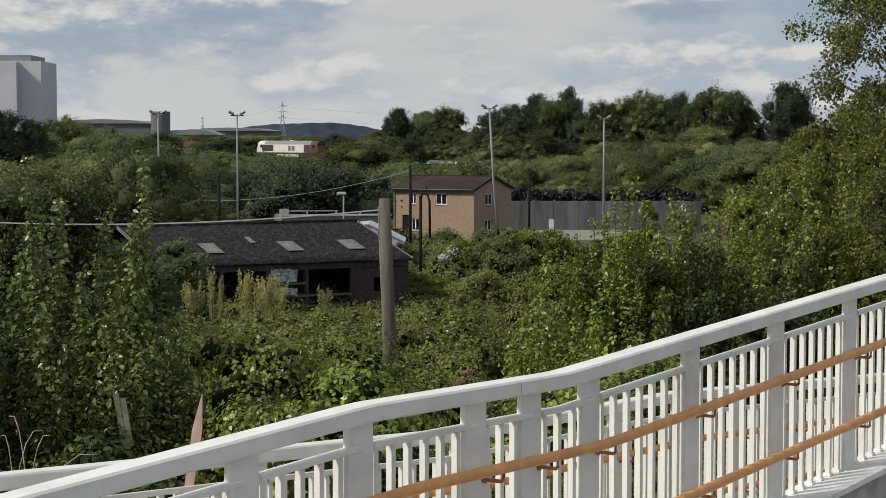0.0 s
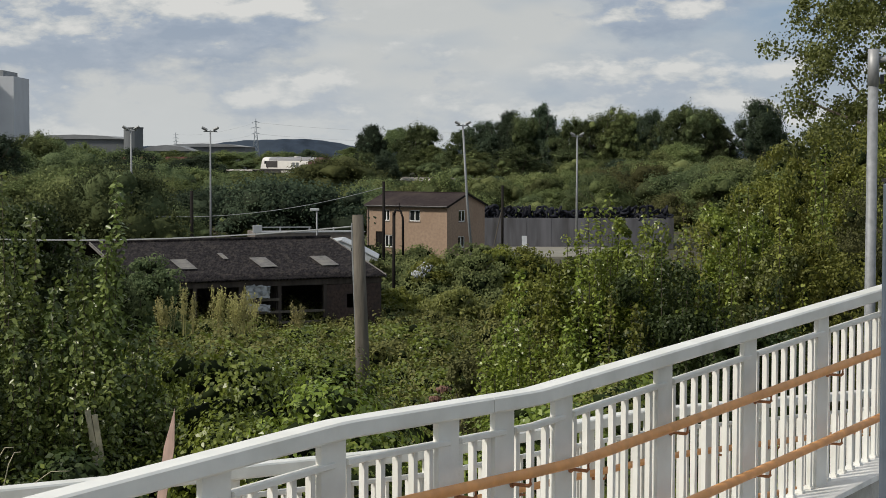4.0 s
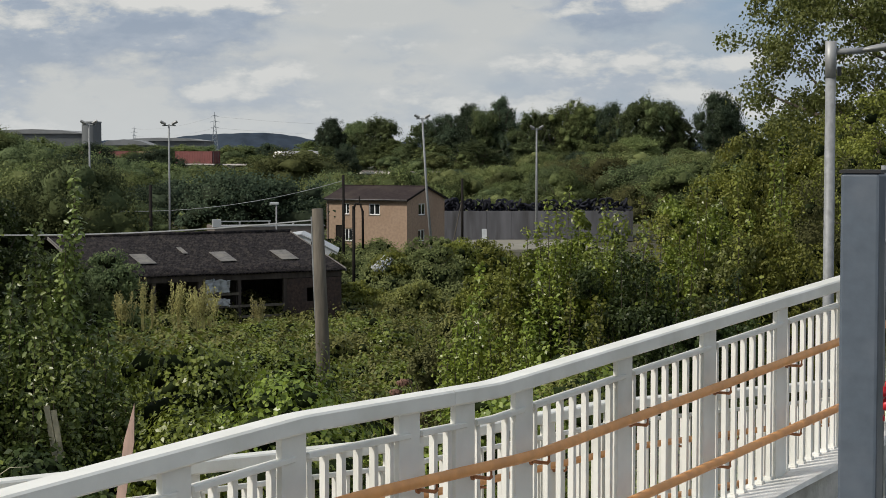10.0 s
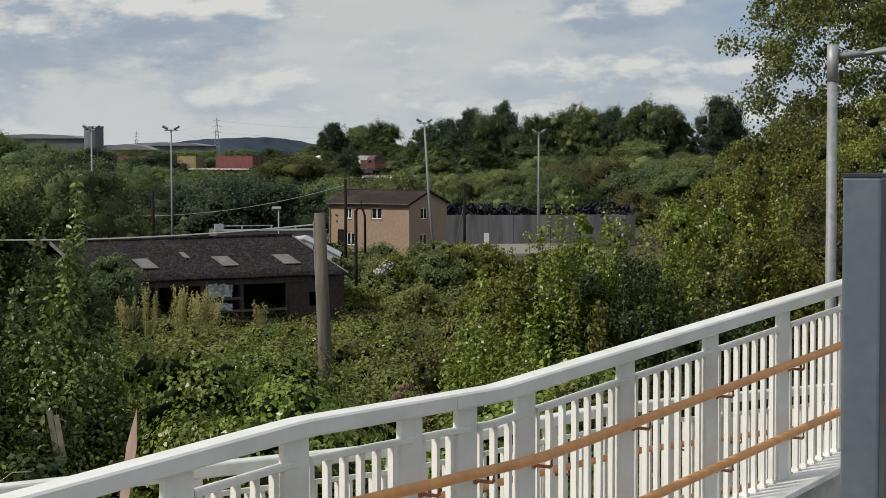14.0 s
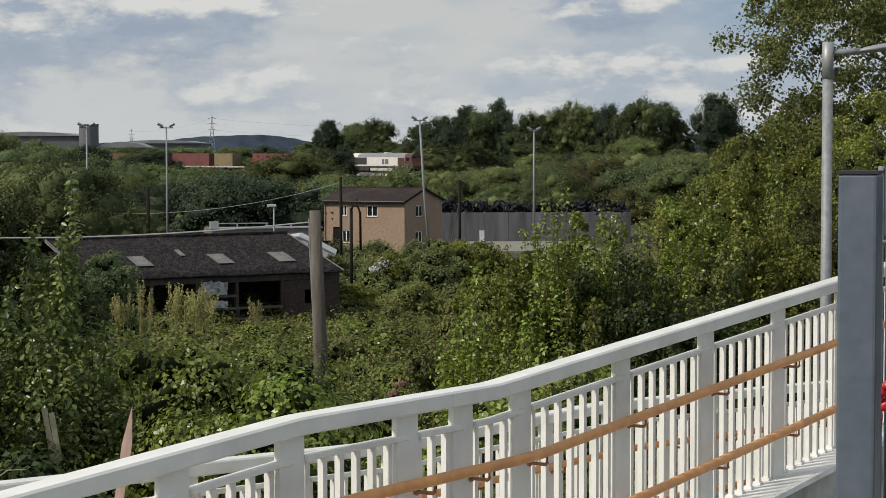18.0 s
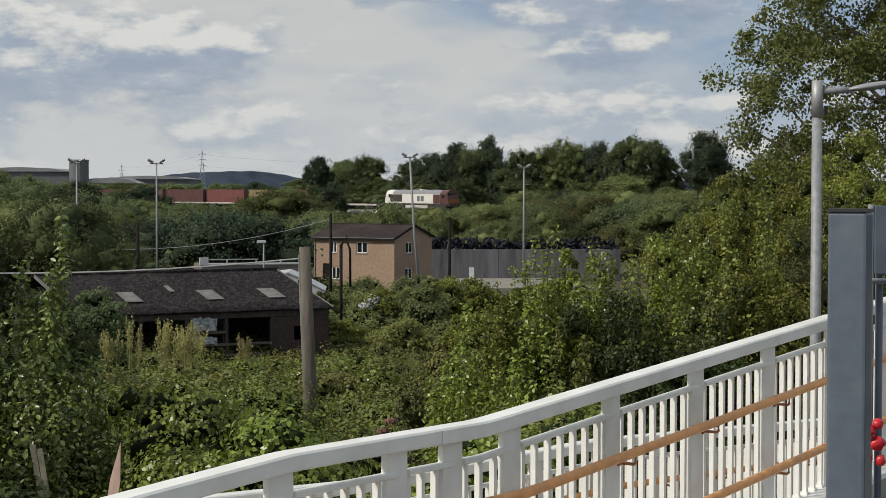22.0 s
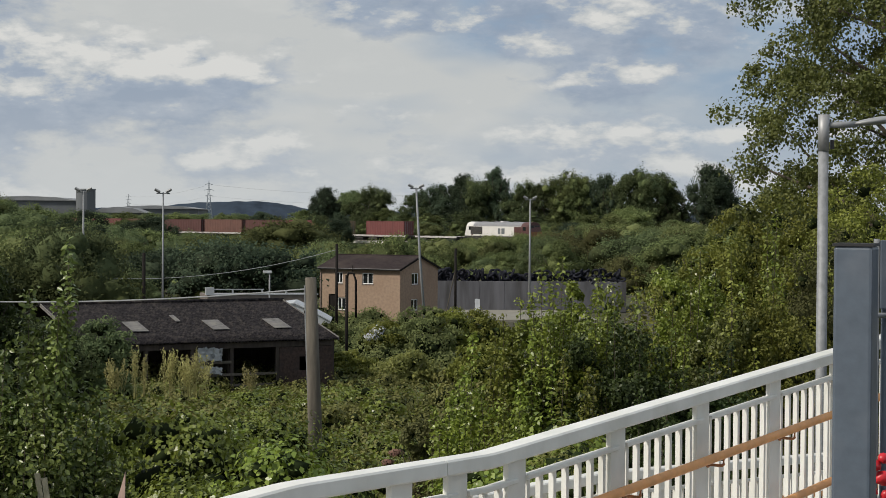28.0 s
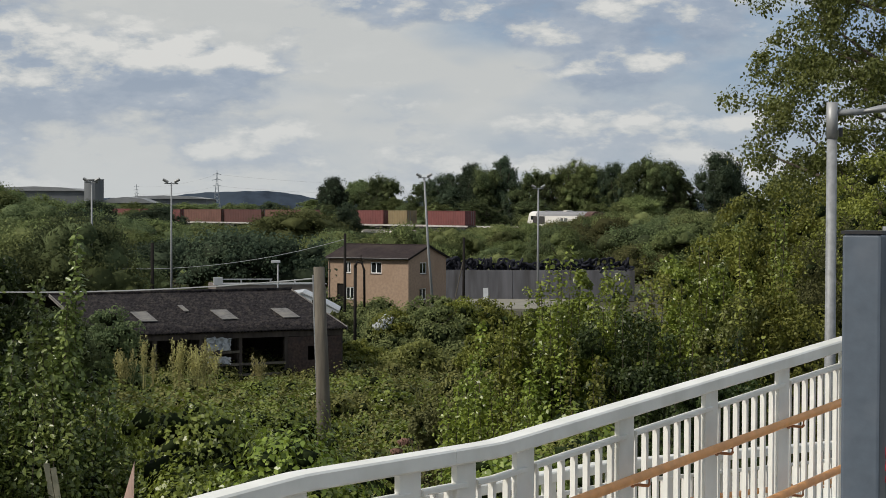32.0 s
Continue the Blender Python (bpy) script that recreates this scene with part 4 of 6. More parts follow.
bm = bmesh.new()
n, depth_rows = 150, 7
V, Q = [], []
for j in range(depth_rows):
    y = -0.25 + (SD + 0.25) * j / (depth_rows - 1)
    for i in range(n + 1):
        x = -SL - 0.2 + (SL + 0.4) * i / n
        V.append((x, y, roof_at(y) + 0.035 * math.cos(math.pi * i) + (0.05 * noise.noise(Vector((x * 0.4, y * 0.5, 0)))) + 0.012 * (j % 2)))
for j in range(depth_rows - 1):
    for i in range(n):
        a = j * (n + 1) + i
        Q.append((a, a + 1, a + n + 2, a + n + 1))
me = quads_mesh("roof_sheet", V, Q)
roof = part("roof_sheet", me, M["sheet"], shed, "dark mossy corrugated roof sheeting")
roof.modifiers.new("thick", "SOLIDIFY").thickness = 0.05
V2 = [(x, 2 * SD - y, z) for x, y, z in V]
back = part("roof_sheet", quads_mesh("roof_sheet_rear", V2, [q[::-1] for q in Q]), M["sheet"], shed)
back.modifiers.new("thick", "SOLIDIFY").thickness = 0.05
part("ridge_capping", tube(bmesh.new(), [(-SL - 0.25, SD, SR + 0.03), (0.25, SD, SR + 0.03)], 0.12, 8), M["sheet"], shed, smooth=True)
for x0, x1 in ((-11.55, -10.6), (-6.75, -5.75), (-2.95, -1.9)):
    part("rooflight", roof_slab(x0, x1, 1.68, roof_at(1.68) + 0.075, 3.5, roof_at(3.5) + 0.075, 0.03), M["plastic"], shed, "pale translucent rooflight sheet")
part("lifted_sheet", roof_slab(-8.35, -8.05, 3.4, roof_at(3.4) + 0.07, 4.5, roof_at(4.5) + 0.1, 0.02), M["plastic"], shed)
part("verge_board", roof_slab(0.17, 0.22, -0.25, SE - 0.12, SD, SR - 0.12, 0.2), M["plastic"], shed, "pale verge board")
part("verge_board", roof_slab(-SL - 0.22, -SL - 0.17, -0.25, SE - 0.12, SD, SR - 0.12, 0.2), M["plastic"], shed, "pale verge board")
part("eaves_beam", boxes((-SL, -0.05, SE - 0.42, 0, 0.12, SE - 0.1)), M["timber"], shed)
for x in (-SL + 0.1, -11.4, -8.7, -6.35, -3.55, -0.1):
    part("post", boxes((x - 0.1, -0.02, 0, x + 0.1, 0.18, SE - 0.42)), M["timber"], shed)
part("rear_wall", boxes((-SL, 2 * SD - 0.2, 0, 0, 2 * SD, SE)), M["timber"], shed)
part("end_wall", boxes((-0.22, 0.2, 0, -0.02, 2 * SD - 0.22, SE - 0.1)), M["timber"], shed)
part("end_wall", boxes((-SL + 0.02, 0.2, 0, -SL + 0.22, 2 * SD - 0.22, SE - 0.1)), M["timber"], shed)
bay = wall_with_holes(3.35, SE - 0.45, [(1.25, 1.2, 2.1, 2.0)], 0.14)
bay.transform(Matrix.Translation((-3.45, -0.05, 0)))
part("brick_bay", bay, M["oldbrick"], shed, "red-brown brick bay, darkened for eaves shade, with a small opening")
for z, x0, x1 in ((1.05, -8.6, -3.6), (1.75, -8.6, -6.4), (0.45, -8.6, -3.6)):
    part("cross_rail", boxes((x0, -0.08, z, x1, -0.03, z + 0.14)), M["wood"], shed)
part("inner_partition", boxes((-6.3, 0.6, 0, -6.2, SD, 2.6)), M["timber"], shed)
rngp = np.random.default_rng(4)
for k in range(9):
    x, z = -8.35 + 0.42 * (k % 3), (1.95, 1.25, 2.28)[k // 3]
    bm = boxes((0, 0, 0, 0.46, 0.06, 0.30), bevel=0.03)
    bmesh.ops.subdivide_edges(bm, edges=bm.edges, cuts=1)
    for v in bm.verts:
        v.co += Vector(rngp.normal(size=3) * 0.045)
    bm.transform(pose(x, -0.14 + 0.05 * (k % 2), z, rngp.uniform(-12, 12), rngp.uniform(-14, 14), 0))
    part("crumpled_sheet", bm, M["tarp"], shed, "crumpled white sheeting hung inside the shed")

tunnel = thing("sheeted_store", "low store roofed with white plastic sheeting behind the shed", "shed", -4.6, 128, -0.3)
for x0, z0, x1, z1 in ((-1.9, 4.15, -0.6, 4.30), (-0.58, 4.30, 0.7, 3.72), (0.72, 3.71, 1.95, 3.05)):
    bm = bmesh.new()
    vs = [bm.verts.new(v) for v in ((x0, 0, z0), (x1, 0, z1), (x1, 5, z1), (x0, 5, z0), (x0, 0, z0 - 0.08), (x1, 0, z1 - 0.08), (x1, 5, z1 - 0.08), (x0, 5, z0 - 0.08))]
    for f in ((0, 1, 2, 3), (7, 6, 5, 4), (0, 4, 5, 1), (1, 5, 6, 2), (2, 6, 7, 3), (3, 7, 4, 0)):
        bm.faces.new([vs[i] for i in f])
    bmesh.ops.recalc_face_normals(bm, faces=bm.faces)
    part("roof_sheet", bm, M["tarp"], tunnel, "white plastic roof sheet")
bm = bmesh.new()
f = bm.faces.new([bm.verts.new((x, 0.1, z)) for x, z in ((-1.85, 0), (1.9, 0), (1.9, 2.96), (0.7, 3.6), (-0.6, 4.2), (-1.85, 4.04))])
ext = bmesh.ops.extrude_face_region(bm, geom=[f])
bmesh.ops.translate(bm, vec=(0, 0.08, 0), verts=[v for v in ext["geom"] if isinstance(v, bmesh.types.BMVert)])
bmesh.ops.recalc_face_normals(bm, faces=bm.faces)
part("wall", bm, M["tarp"], tunnel, "white sheeted gable wall")
for x in (-1.85, 0.0, 1.85):
    part("post", boxes((x - 0.06, 0.2, 0, x + 0.06, 0.32, 2.95)), M["wood"], tunnel)

yardb = thing("low_yard_building", "low pale rendered yard building with a parapet", "building", -13.1, 150, 0, 12)
part("wall", wall_with_holes(9.0, 3.55, [(1.3, 2.0, 2.7, 3.0), (3.6, 2.0, 5.2, 3.0)], 0.25), M["pale"], yardb)
part("return_wall", boxes((0, 0.255, 0, 0.25, 5, 3.55)), M["pale"], yardb)
part("parapet", boxes((-0.15, -0.06, 3.55, 0.55, 0.4, 4.15)), M["tarp"], yardb, "white parapet end")
part("coping", boxes((0.56, -0.06, 3.55, 9.1, 0.2, 3.63)), M["tarp"], yardb, "white coping")
for x in (2.0, 4.4, 6.4, 8.6):
    part("parapet_post", boxes((x, -0.05, 3.63, x + 0.12, 0.1, 3.95)), M["tarp"], yardb, "white parapet post")
part("top_rail", boxes((0.56, -0.04, 3.95, 4.6, 0.08, 4.03)), M["tarp"], yardb, "white top rail")
part("roof", boxes((0.26, 0.26, 3.3, 9.0, 5, 3.5)), M["shedroof"], yardb)
part("rear_wall", boxes((0, 5.004, 0, 9, 5.25, 3.5)), M["pale"], yardb)

# ---- concrete wall with stacked tyres, and the yard ----
wall = thing("wall_yard", "weathered grey concrete retaining wall streaked with damp", "wall", 6.5, 195.0, 0, 0, kind="structure")
for k in range(8):
    part("wall_panel", boxes((k * 2.6, 0.02 * (k % 2), 0, k * 2.6 + 2.58, 0.4 + 0.02 * (k % 2), 3.25), bevel=0.02), M["wallc"], wall)
part("bank", boxes((0, 0.45, 0, 20.8, 6.0, 3.15)), M["soil"], wall)
yard = part("yard_slab", boxes((5.0, 176, -0.2, 22, 194.95, 0.22)), M["yard"])
tagged(yard, "pale concrete yard slab in front of the wall", "yard", kind="structure")
blk = thing("leaning_board", "white board leaning on the pale yard slab", "board", 11.0, 188.0, 0.22)
part("panel", roof_slab(-0.2, 0.3, 0, 0, 0.45, 1.35, 0.08), M["tarp"], blk)
rng1 = np.random.default_rng(11)


def tyre_mesh():
    bm = bmesh.new()
    rings = []
    for i in range(14):
        a = 2 * math.pi * i / 14
        rings.append([bm.verts.new(((0.36 + 0.14 * math.cos(b)) * math.cos(a), (0.36 + 0.14 * math.cos(b)) * math.sin(a), 0.11 * math.sin(b)))
                      for b in (2 * math.pi * j / 6 for j in range(6))])
    for i in range(14):
        for j in range(6):
            bm.faces.new((rings[i][j], rings[(i + 1) % 14][j], rings[(i + 1) % 14][(j + 1) % 6], rings[i][(j + 1) % 6]))
    return mesh_from("tyre", bm)


TYRE = tyre_mesh()
for k in range(150):
    ob = part("tyre", TYRE, M["bags"])
    ob.matrix_world = pose(6.7 + 20.2 * rng1.random(), 195.3 + 1.6 * rng1.random(), 3.3 + 0.95 * rng1.random() ** 1.3, *(rng1.uniform(0, 80, 2)), rng1.uniform(0, 360))
    tagged(ob, "old black rubber tyre in a heap on the wall", "tyre", "tyres heaped on the concrete wall")

# ---- railway ----
track = thing("railway_track", "single railway track on ballast along a low curving embankment", "railway", 0, 0, TRACK_Z, kind="structure")


def swept(n0, z0, n1, z1, d0, d1, step=5.0):
    """A bar of rectangular section that follows the line."""
    bm = bmesh.new()
    rows = []
    for d in np.linspace(d0, d1, max(2, int((d1 - d0) / step) + 1)):
        rows.append([bm.verts.new((*rail_at(d, n), z)) for n, z in ((n0, z0), (n1, z0), (n1, z1), (n0, z1))])
    for a, b in zip(rows, rows[1:]):
        for i in range(4):
            bm.faces.new((a[i], a[(i + 1) % 4], b[(i + 1) % 4], b[i]))
    bm.faces.new(rows[0][::-1])
    bm.faces.new(rows[-1])
    bmesh.ops.recalc_face_normals(bm, faces=bm.faces)
    return bm


part("ballast_bed", swept(-1.9, -0.45, 1.9, -0.20, -330, 200), M["ballast"], track)
for y in (-0.72, 0.72):
    part("rail", swept(y - 0.036, -0.15, y + 0.036, 0.0, -330, 200), M["steel"], track)
bm = bmesh.new()
for k in range(-220, 140):
    a, b = rail_at(1.4 * k, -1.3), rail_at(1.4 * k, 1.3)
    bar(bm, (*a, -0.19), (*b, -0.19), 0.25, 0.09)
part("sleepers", bm, M["concrete"], track)
# the bright pale tone stands in for sun glint along the track
for k in range(8):
    part("cable_trough", swept(3.7, -0.55, 4.3, -0.20, -14 + 2.65 * k, -14 + 2.65 * k + 2.61), M["trough"], track, "pale cable trough with a sun glint put into its colour")

# ---- the train ----


def along(t, rel):
    """Pose of a vehicle of the gathering train, rel metres from the locomotive's middle."""
    u = t - 19.0
    d = 1.2 + 3.62 * u + 0.031 * u * u + rel
    x, y = rail_at(d)
    return float(x), float(y), math.degrees(math.atan2(-math.cos(float(np.interp(d, _s, _phi))), math.sin(float(np.interp(d, _s, _phi)))))


def wheelset(parent, x, r=0.53):
    w = new("wheelset")
    w.empty_display_size = 0.1
    w.parent = parent
    w.location = (x, 0, r)
    for y in (-0.72, 0.72):
        part("wheel", tube(bmesh.new(), [(0, y - 0.06, 0), (0, y + 0.06, 0)], r, 16), M["under"], w)
    part("axle", tube(bmesh.new(), [(0, -0.7, 0), (0, 0.7, 0)], 0.09, 8), M["under"], w)
    return w


def build_loco():
    """Looks along +x; its base is at rail height."""
    ob = thing("locomotive", "white and orange diesel freight locomotive with a grey roof", "locomotive")
    part("underframe", boxes((-10.3, -1.25, 0.95, 10.3, 1.25, 1.30)), M["under"], ob)
    prof = [(-1.32, 1.30), (-1.32, 3.05), (-1.18, 3.42), (-0.80, 3.72), (-0.3, 3.86), (0.3, 3.86), (0.80, 3.72), (1.18, 3.42), (1.32, 3.05), (1.32, 1.30)]

    def hull(x0, x1, rows, inset0=0.0, inset1=0.0):
        bm = bmesh.new()
        a = [bm.verts.new((x0 + (inset0 if z > 2.2 else 0), y, z)) for y, z in rows]
        b = [bm.verts.new((x1 - (inset1 if z > 2.2 else 0), y, z)) for y, z in rows]
        k = len(rows)
        for i in range(k):
            bm.faces.new((a[i], a[(i + 1) % k], b[(i + 1) % k], b[i]))
        bm.faces.new(a[::-1])
        bm.faces.new(b)
        bmesh.ops.recalc_face_normals(bm, faces=bm.faces)
        return bm

    low = [(-1.30, 1.30), (-1.30, 3.04), (1.30, 3.04), (1.30, 1.30)]
    roofp = [(-1.30, 3.045), (-1.16, 3.42), (-0.80, 3.70), (-0.3, 3.84), (0.3, 3.84), (0.80, 3.70), (1.16, 3.42), (1.30, 3.045)]
    part("body", hull(-7.6, 7.6, low), M["lw"], ob, "white bodyside")
    part("roof", hull(-8.4, 8.4, roofp), M["lroof"], ob, "pale grey curved roof")
    for k in (-1, 1):
        cab = part("cab", hull(min(7.61 * k, 10.35 * k), max(7.61 * k, 10.35 * k), prof, 0.55 if k < 0 else 0, 0.55 if k > 0 else 0), M["c_maroon"] if k > 0 else M["lw"], ob, "dark red leading cab" if k > 0 else "white cab end")
        for y in (-0.62, 0.62):
            b = boxes((-0.02, y - 0.5, -0.36, 0.02, y + 0.5, 0.36), bevel=0.01)
            b.transform(Matrix.Translation((9.86 * k, 0, 2.85)))
            part("windscreen", b, M["glass"], cab)
        for y in (-1.335, 1.335):
            part("side_window", boxes((8.6 * k - 0.4, y - 0.012, 2.35, 8.6 * k + 0.4, y + 0.012, 3.0)), M["glass"], cab)
            part("cab_door", boxes((7.9 * k - 0.22, y - 0.010, 1.4, 7.9 * k + 0.22, y + 0.010, 3.0)), M["c_maroon"], cab)
        part("nose_band", boxes((9.80 * k - 0.02, -1.25, 2.21, 9.80 * k + 0.03, 1.25, 3.30)), M["under"], cab, "black band round the windscreens")
        part("nose_panel", boxes((10.352 * k - 0.01, -1.2, 1.35, 10.352 * k + 0.02, 1.2, 2.19)), M["lo"] if k > 0 else M["lw"], cab, "orange lower nose" if k > 0 else "")
        part("buffer_beam", boxes((10.36 * k - 0.1, -1.25, 0.75, 10.36 * k + 0.1, 1.25, 1.28)), M["under"], ob)
        for y in (-0.87, 0.87):
            part("buffer", tube(bmesh.new(), [(10.4 * k, y, 1.05), (10.75 * k, y, 1.05)], [0.12, 0.22], 10), M["under"], ob)
        part("bogie_frame", boxes((6.6 * k - 2.6, -1.18, 0.42, 6.6 * k + 2.6, -0.95, 0.92), (6.6 * k - 2.6, 0.95, 0.42, 6.6 * k + 2.6, 1.18, 0.92)), M["under"], ob)
    for y in (-1, 1):
        part("cab_band", boxes((5.5, y * 1.335 - 0.014, 1.35, 7.55, y * 1.335 + 0.014, 3.0)), M["c_maroon"], ob, "dark red band behind the leading cab")
        part("radiator_grille", boxes((-8.4, y * 1.34 - 0.02, 1.6, -4.6, y * 1.34 + 0.02, 2.98)), M["under"], ob, "dark radiator grille")
        for k in range(6):
            part("body_door", boxes((-2.6 + 1.6 * k, y * 1.31 - 0.012, 1.5, -1.25 + 1.6 * k, y * 1.31 + 0.012, 2.9)), M["lw"], ob)
        part("emblem", boxes((0.4, y * 1.325 - 0.012, 1.7, 1.2, y * 1.325 + 0.012, 2.7), (1.5, y * 1.325 - 0.012, 1.7, 2.5, y * 1.325 + 0.012, 2.7)), M["hallwall"], ob, "plain grey emblem blocks")
    part("fuel_tank", boxes((-3.6, -1.25, 0.35, 3.6, 1.25, 0.93), bevel=0.1), M["deckp"], ob, "pale fuel tank")
    for x in (-5.5, -1.5, 1.2, 4.5):
        part("roof_fan", tube(bmesh.new(), [(x, 0, 3.80), (x, 0, 3.95)], 0.6, 14), M["lroof"], ob)
    part("exhaust", boxes((0.0, -0.5, 3.80, 1.2, 0.5, 4.02), bevel=0.05), M["lw"], ob)
    axles = [wheelset(ob, x) for x in (-8.4, -6.6, -4.8, 4.8, 6.6, 8.4)]
    return ob, axles


def build_wagon():
    ob = thing("flat_wagon", "low steel container flat wagon with a pale deck edge", "wagon", group="flat wagons of the freight train")
    part("solebar", boxes((-6.6, -1.25, 0.75, 6.6, -1.05, 1.05), (-6.6, 1.05, 0.75, 6.6, 1.25, 1.05)), M["deckp"], ob, "pale painted solebar")
    part("deck", boxes((-6.6, -1.04, 0.82, 6.6, 1.04, 1.0)), M["under"], ob)
    for k in (-1, 1):
        part("bogie_frame", boxes((4.4 * k - 1.3, -1.05, 0.28, 4.4 * k + 1.3, 1.05, 0.70)), M["under"], ob)
        for x in (3.6, 5.2):
            part("wheels", tube(bmesh.new(), [(x * k, -0.78, 0.42), (x * k, 0.78, 0.42)], 0.42, 14), M["under"], ob)
        part("coupler", boxes((min(6.6 * k, 6.85 * k), -0.2, 0.7, max(6.6 * k, 6.85 * k), 0.2, 0.95)), M["under"], ob)
    return ob


def build_container(colour, length, label):
    ob = thing("shipping_container", label, "container", group="containers of the freight train")
    h, w = 2.75, 1.22
    bm = bmesh.new()
    pts = []
    nn = int(length / 0.14)
    for i in range(nn + 1):
        pts.append((-length / 2 + 0.12 + (length - 0.24) * i / nn, 0.03 if (i // 2) % 2 else 0.0))
    for side in (-1, 1):
        a = [bm.verts.new((x, side * (w - 0.04 - d), 0.12)) for x, d in pts]
        b = [bm.verts.new((x, side * (w - 0.04 - d), h - 0.1)) for x, d in pts]
        for i in range(nn):
            bm.faces.new((a[i], a[i + 1], b[i + 1], b[i]))
    box(bm, -length / 2 + 0.1, -w + 0.02, h - 0.10, length / 2 - 0.1, w - 0.02, h - 0.02)
    box(bm, -length / 2 + 0.1, -w + 0.02, 0.02, length / 2 - 0.1, w - 0.02, 0.12)
    bmesh.ops.recalc_face_normals(bm, faces=bm.faces)
    part("shell", bm, M["c_" + colour], ob)
    for k in (-1, 1):
        for y in (-1, 1):
            part("corner_post", boxes((k * (length / 2 - 0.06) - 0.06, y * (w - 0.06) - 0.06, 0, k * (length / 2 - 0.06) + 0.06, y * (w - 0.06) + 0.06, h)), M["c_" + colour], ob)
        end = part("end_panel", boxes((k * (length / 2 - 0.06) - 0.03, -w + 0.122, 0.1, k * (length / 2 - 0.06) + 0.03, w - 0.122, h - 0.05)), M["c_" + colour], ob)
        if k > 0:
            for y in (-0.75, -0.3, 0.3, 0.75):
                part("lock_rod", tube(bmesh.new(), [(length / 2, y, 0.15), (length / 2, y, h - 0.15)], 0.025, 6), M["galv"], end)
    return ob


RED, MAR, RUST = "red ribbed steel shipping container", "dark maroon ribbed shipping container", "rust-red weathered shipping container"
# distance behind the locomotive's middle, length and colour of each load
LOADS = [(-36.3, 12.19, "red", RED), (-52.0, 6.06, "tan", "tan-yellow short shipping container"), (-62.8, 12.19, "red", RED), (-76.2, 12.19, "maroon", MAR),
         (-89.6, 12.19, "rustred", RUST), (-103.0, 12.19, "maroon", MAR), (-116.4, 12.19, "rustred", RUST), (-129.8, 12.19, "red", RED), (-143.2, 12.19, "red", RED),
         (-156.6, 6.06, "green", "dark green short shipping container"), (-170.0, 12.19, "red", RED), (-183.4, 12.19, "maroon", MAR), (-210.2, 12.19, "rustred", RUST),
         (-223.6, 12.19, "maroon", MAR), (-237.0, 12.19, "red", RED), (-250.4, 12.19, "grey", "pale grey shipping container"), (-263.8, 12.19, "rustred", RUST)]
loco, loco_axles = build_loco()
wagon0 = build_wagon()
WAGONS = [(wagon0, -19.8)]
for k in range(18):
    WAGONS.append((copy_thing(wagon0, pose(0, 0, 0)), -36.0 - 13.4 * k))
made, CARGO = {}, []
for rel, length, colour, label in LOADS:
    key = (colour, length)
    if key in made:
        ob = copy_thing(made[key], pose(0, 0, 0))
    else:
        ob = made[key] = build_container(colour, length, label)
    CARGO.append((ob, rel))


def motions():
    times = range(0, 33, 2)
    for ob, rel, z in [(loco, 0.0, TRACK_Z)] + [(o, r, TRACK_Z) for o, r in WAGONS] + [(o, r, TRACK_Z + 1.05) for o, r in CARGO]:
        rows = []
        for t in times:
            x, y, yaw = along(t, rel)
            rows.append((t, pose(x, y, z, 0, 0, yaw)))
        walk(ob, rows)
    step = 4.0 / 30
    for w in loco_axles:
        x = w.location.x
        rows = []
        for k in range(241):
            u = k * step - 19.0
            rows.append((k * step, pose(x, 0, 0.53, 0, math.degrees((3.62 * u + 0.031 * u * u) / 0.53), 0)))
        walk(w, rows)


# ---- far distance ----
silo = thing("silo_tower", "tall pale grey clad silo building on the skyline", "tower", -219.0, 1000, 0, 0)
part("main_block", boxes((-62, 0, 0, 2.0, 40, 51.0)), M["silo"], silo)
part("return_bay", boxes((-32, -6, 0, -10.0, -0.05, 50.5)), M["silo"], silo)
part("roof_house", boxes((-60, 2, 51, -4, 38, 54.3)), M["shedroof"], silo)
part("low_wing", boxes((-48, -14, 0, -30, -6.1, 25.0)), M["silo"], silo)
works = thing("factory_roofs", "long grey industrial halls with pale roofs on the skyline", "factory", -175, 900, 0, 0)
for x0, x1, y, z, r in ((-15, 33, 0, 16.6, 2.2), (36, 62, 30, 11.0, 3.0), (42, 86, 60, 13.2, 1.8)):
    part("hall_wall", boxes((x0, y, 0, x1, y + 60, z)), M["hallwall"], works, "grey hall wall")
    bm = bmesh.new()
    prof = [(x0 - 1, z), (x0 + (x1 - x0) * 0.2, z + r * 0.75), ((x0 + x1) / 2, z + r), (x0 + (x1 - x0) * 0.8, z + r * 0.75), (x1 + 1, z)]
    a3, b3 = [bm.verts.new((x, y - 1, zz)) for x, zz in prof], [bm.verts.new((x, y + 61, zz)) for x, zz in prof]
    for i in range(4):
        bm.faces.new((a3[i], a3[i + 1], b3[i + 1], b3[i]))
    bm.faces.new(a3[::-1])
    bm.faces.new(b3)
    part("hall_roof", bm, M["shedroof"], works, "pale grey shallow roof")
tank = thing("storage_tank", "round grey storage tank on the skyline", "tank", -137.5, 900, 0)
part("drum", tube(bmesh.new(), [(0, 0, 0), (0, 0, 21.8)], 4.7, 24), M["hallwall"], tank, smooth=False)
part("rim", tube(bmesh.new(), [(0, 0, 21.8), (0, 0, 22.4)], 4.9, 24), M["shedroof"], tank)


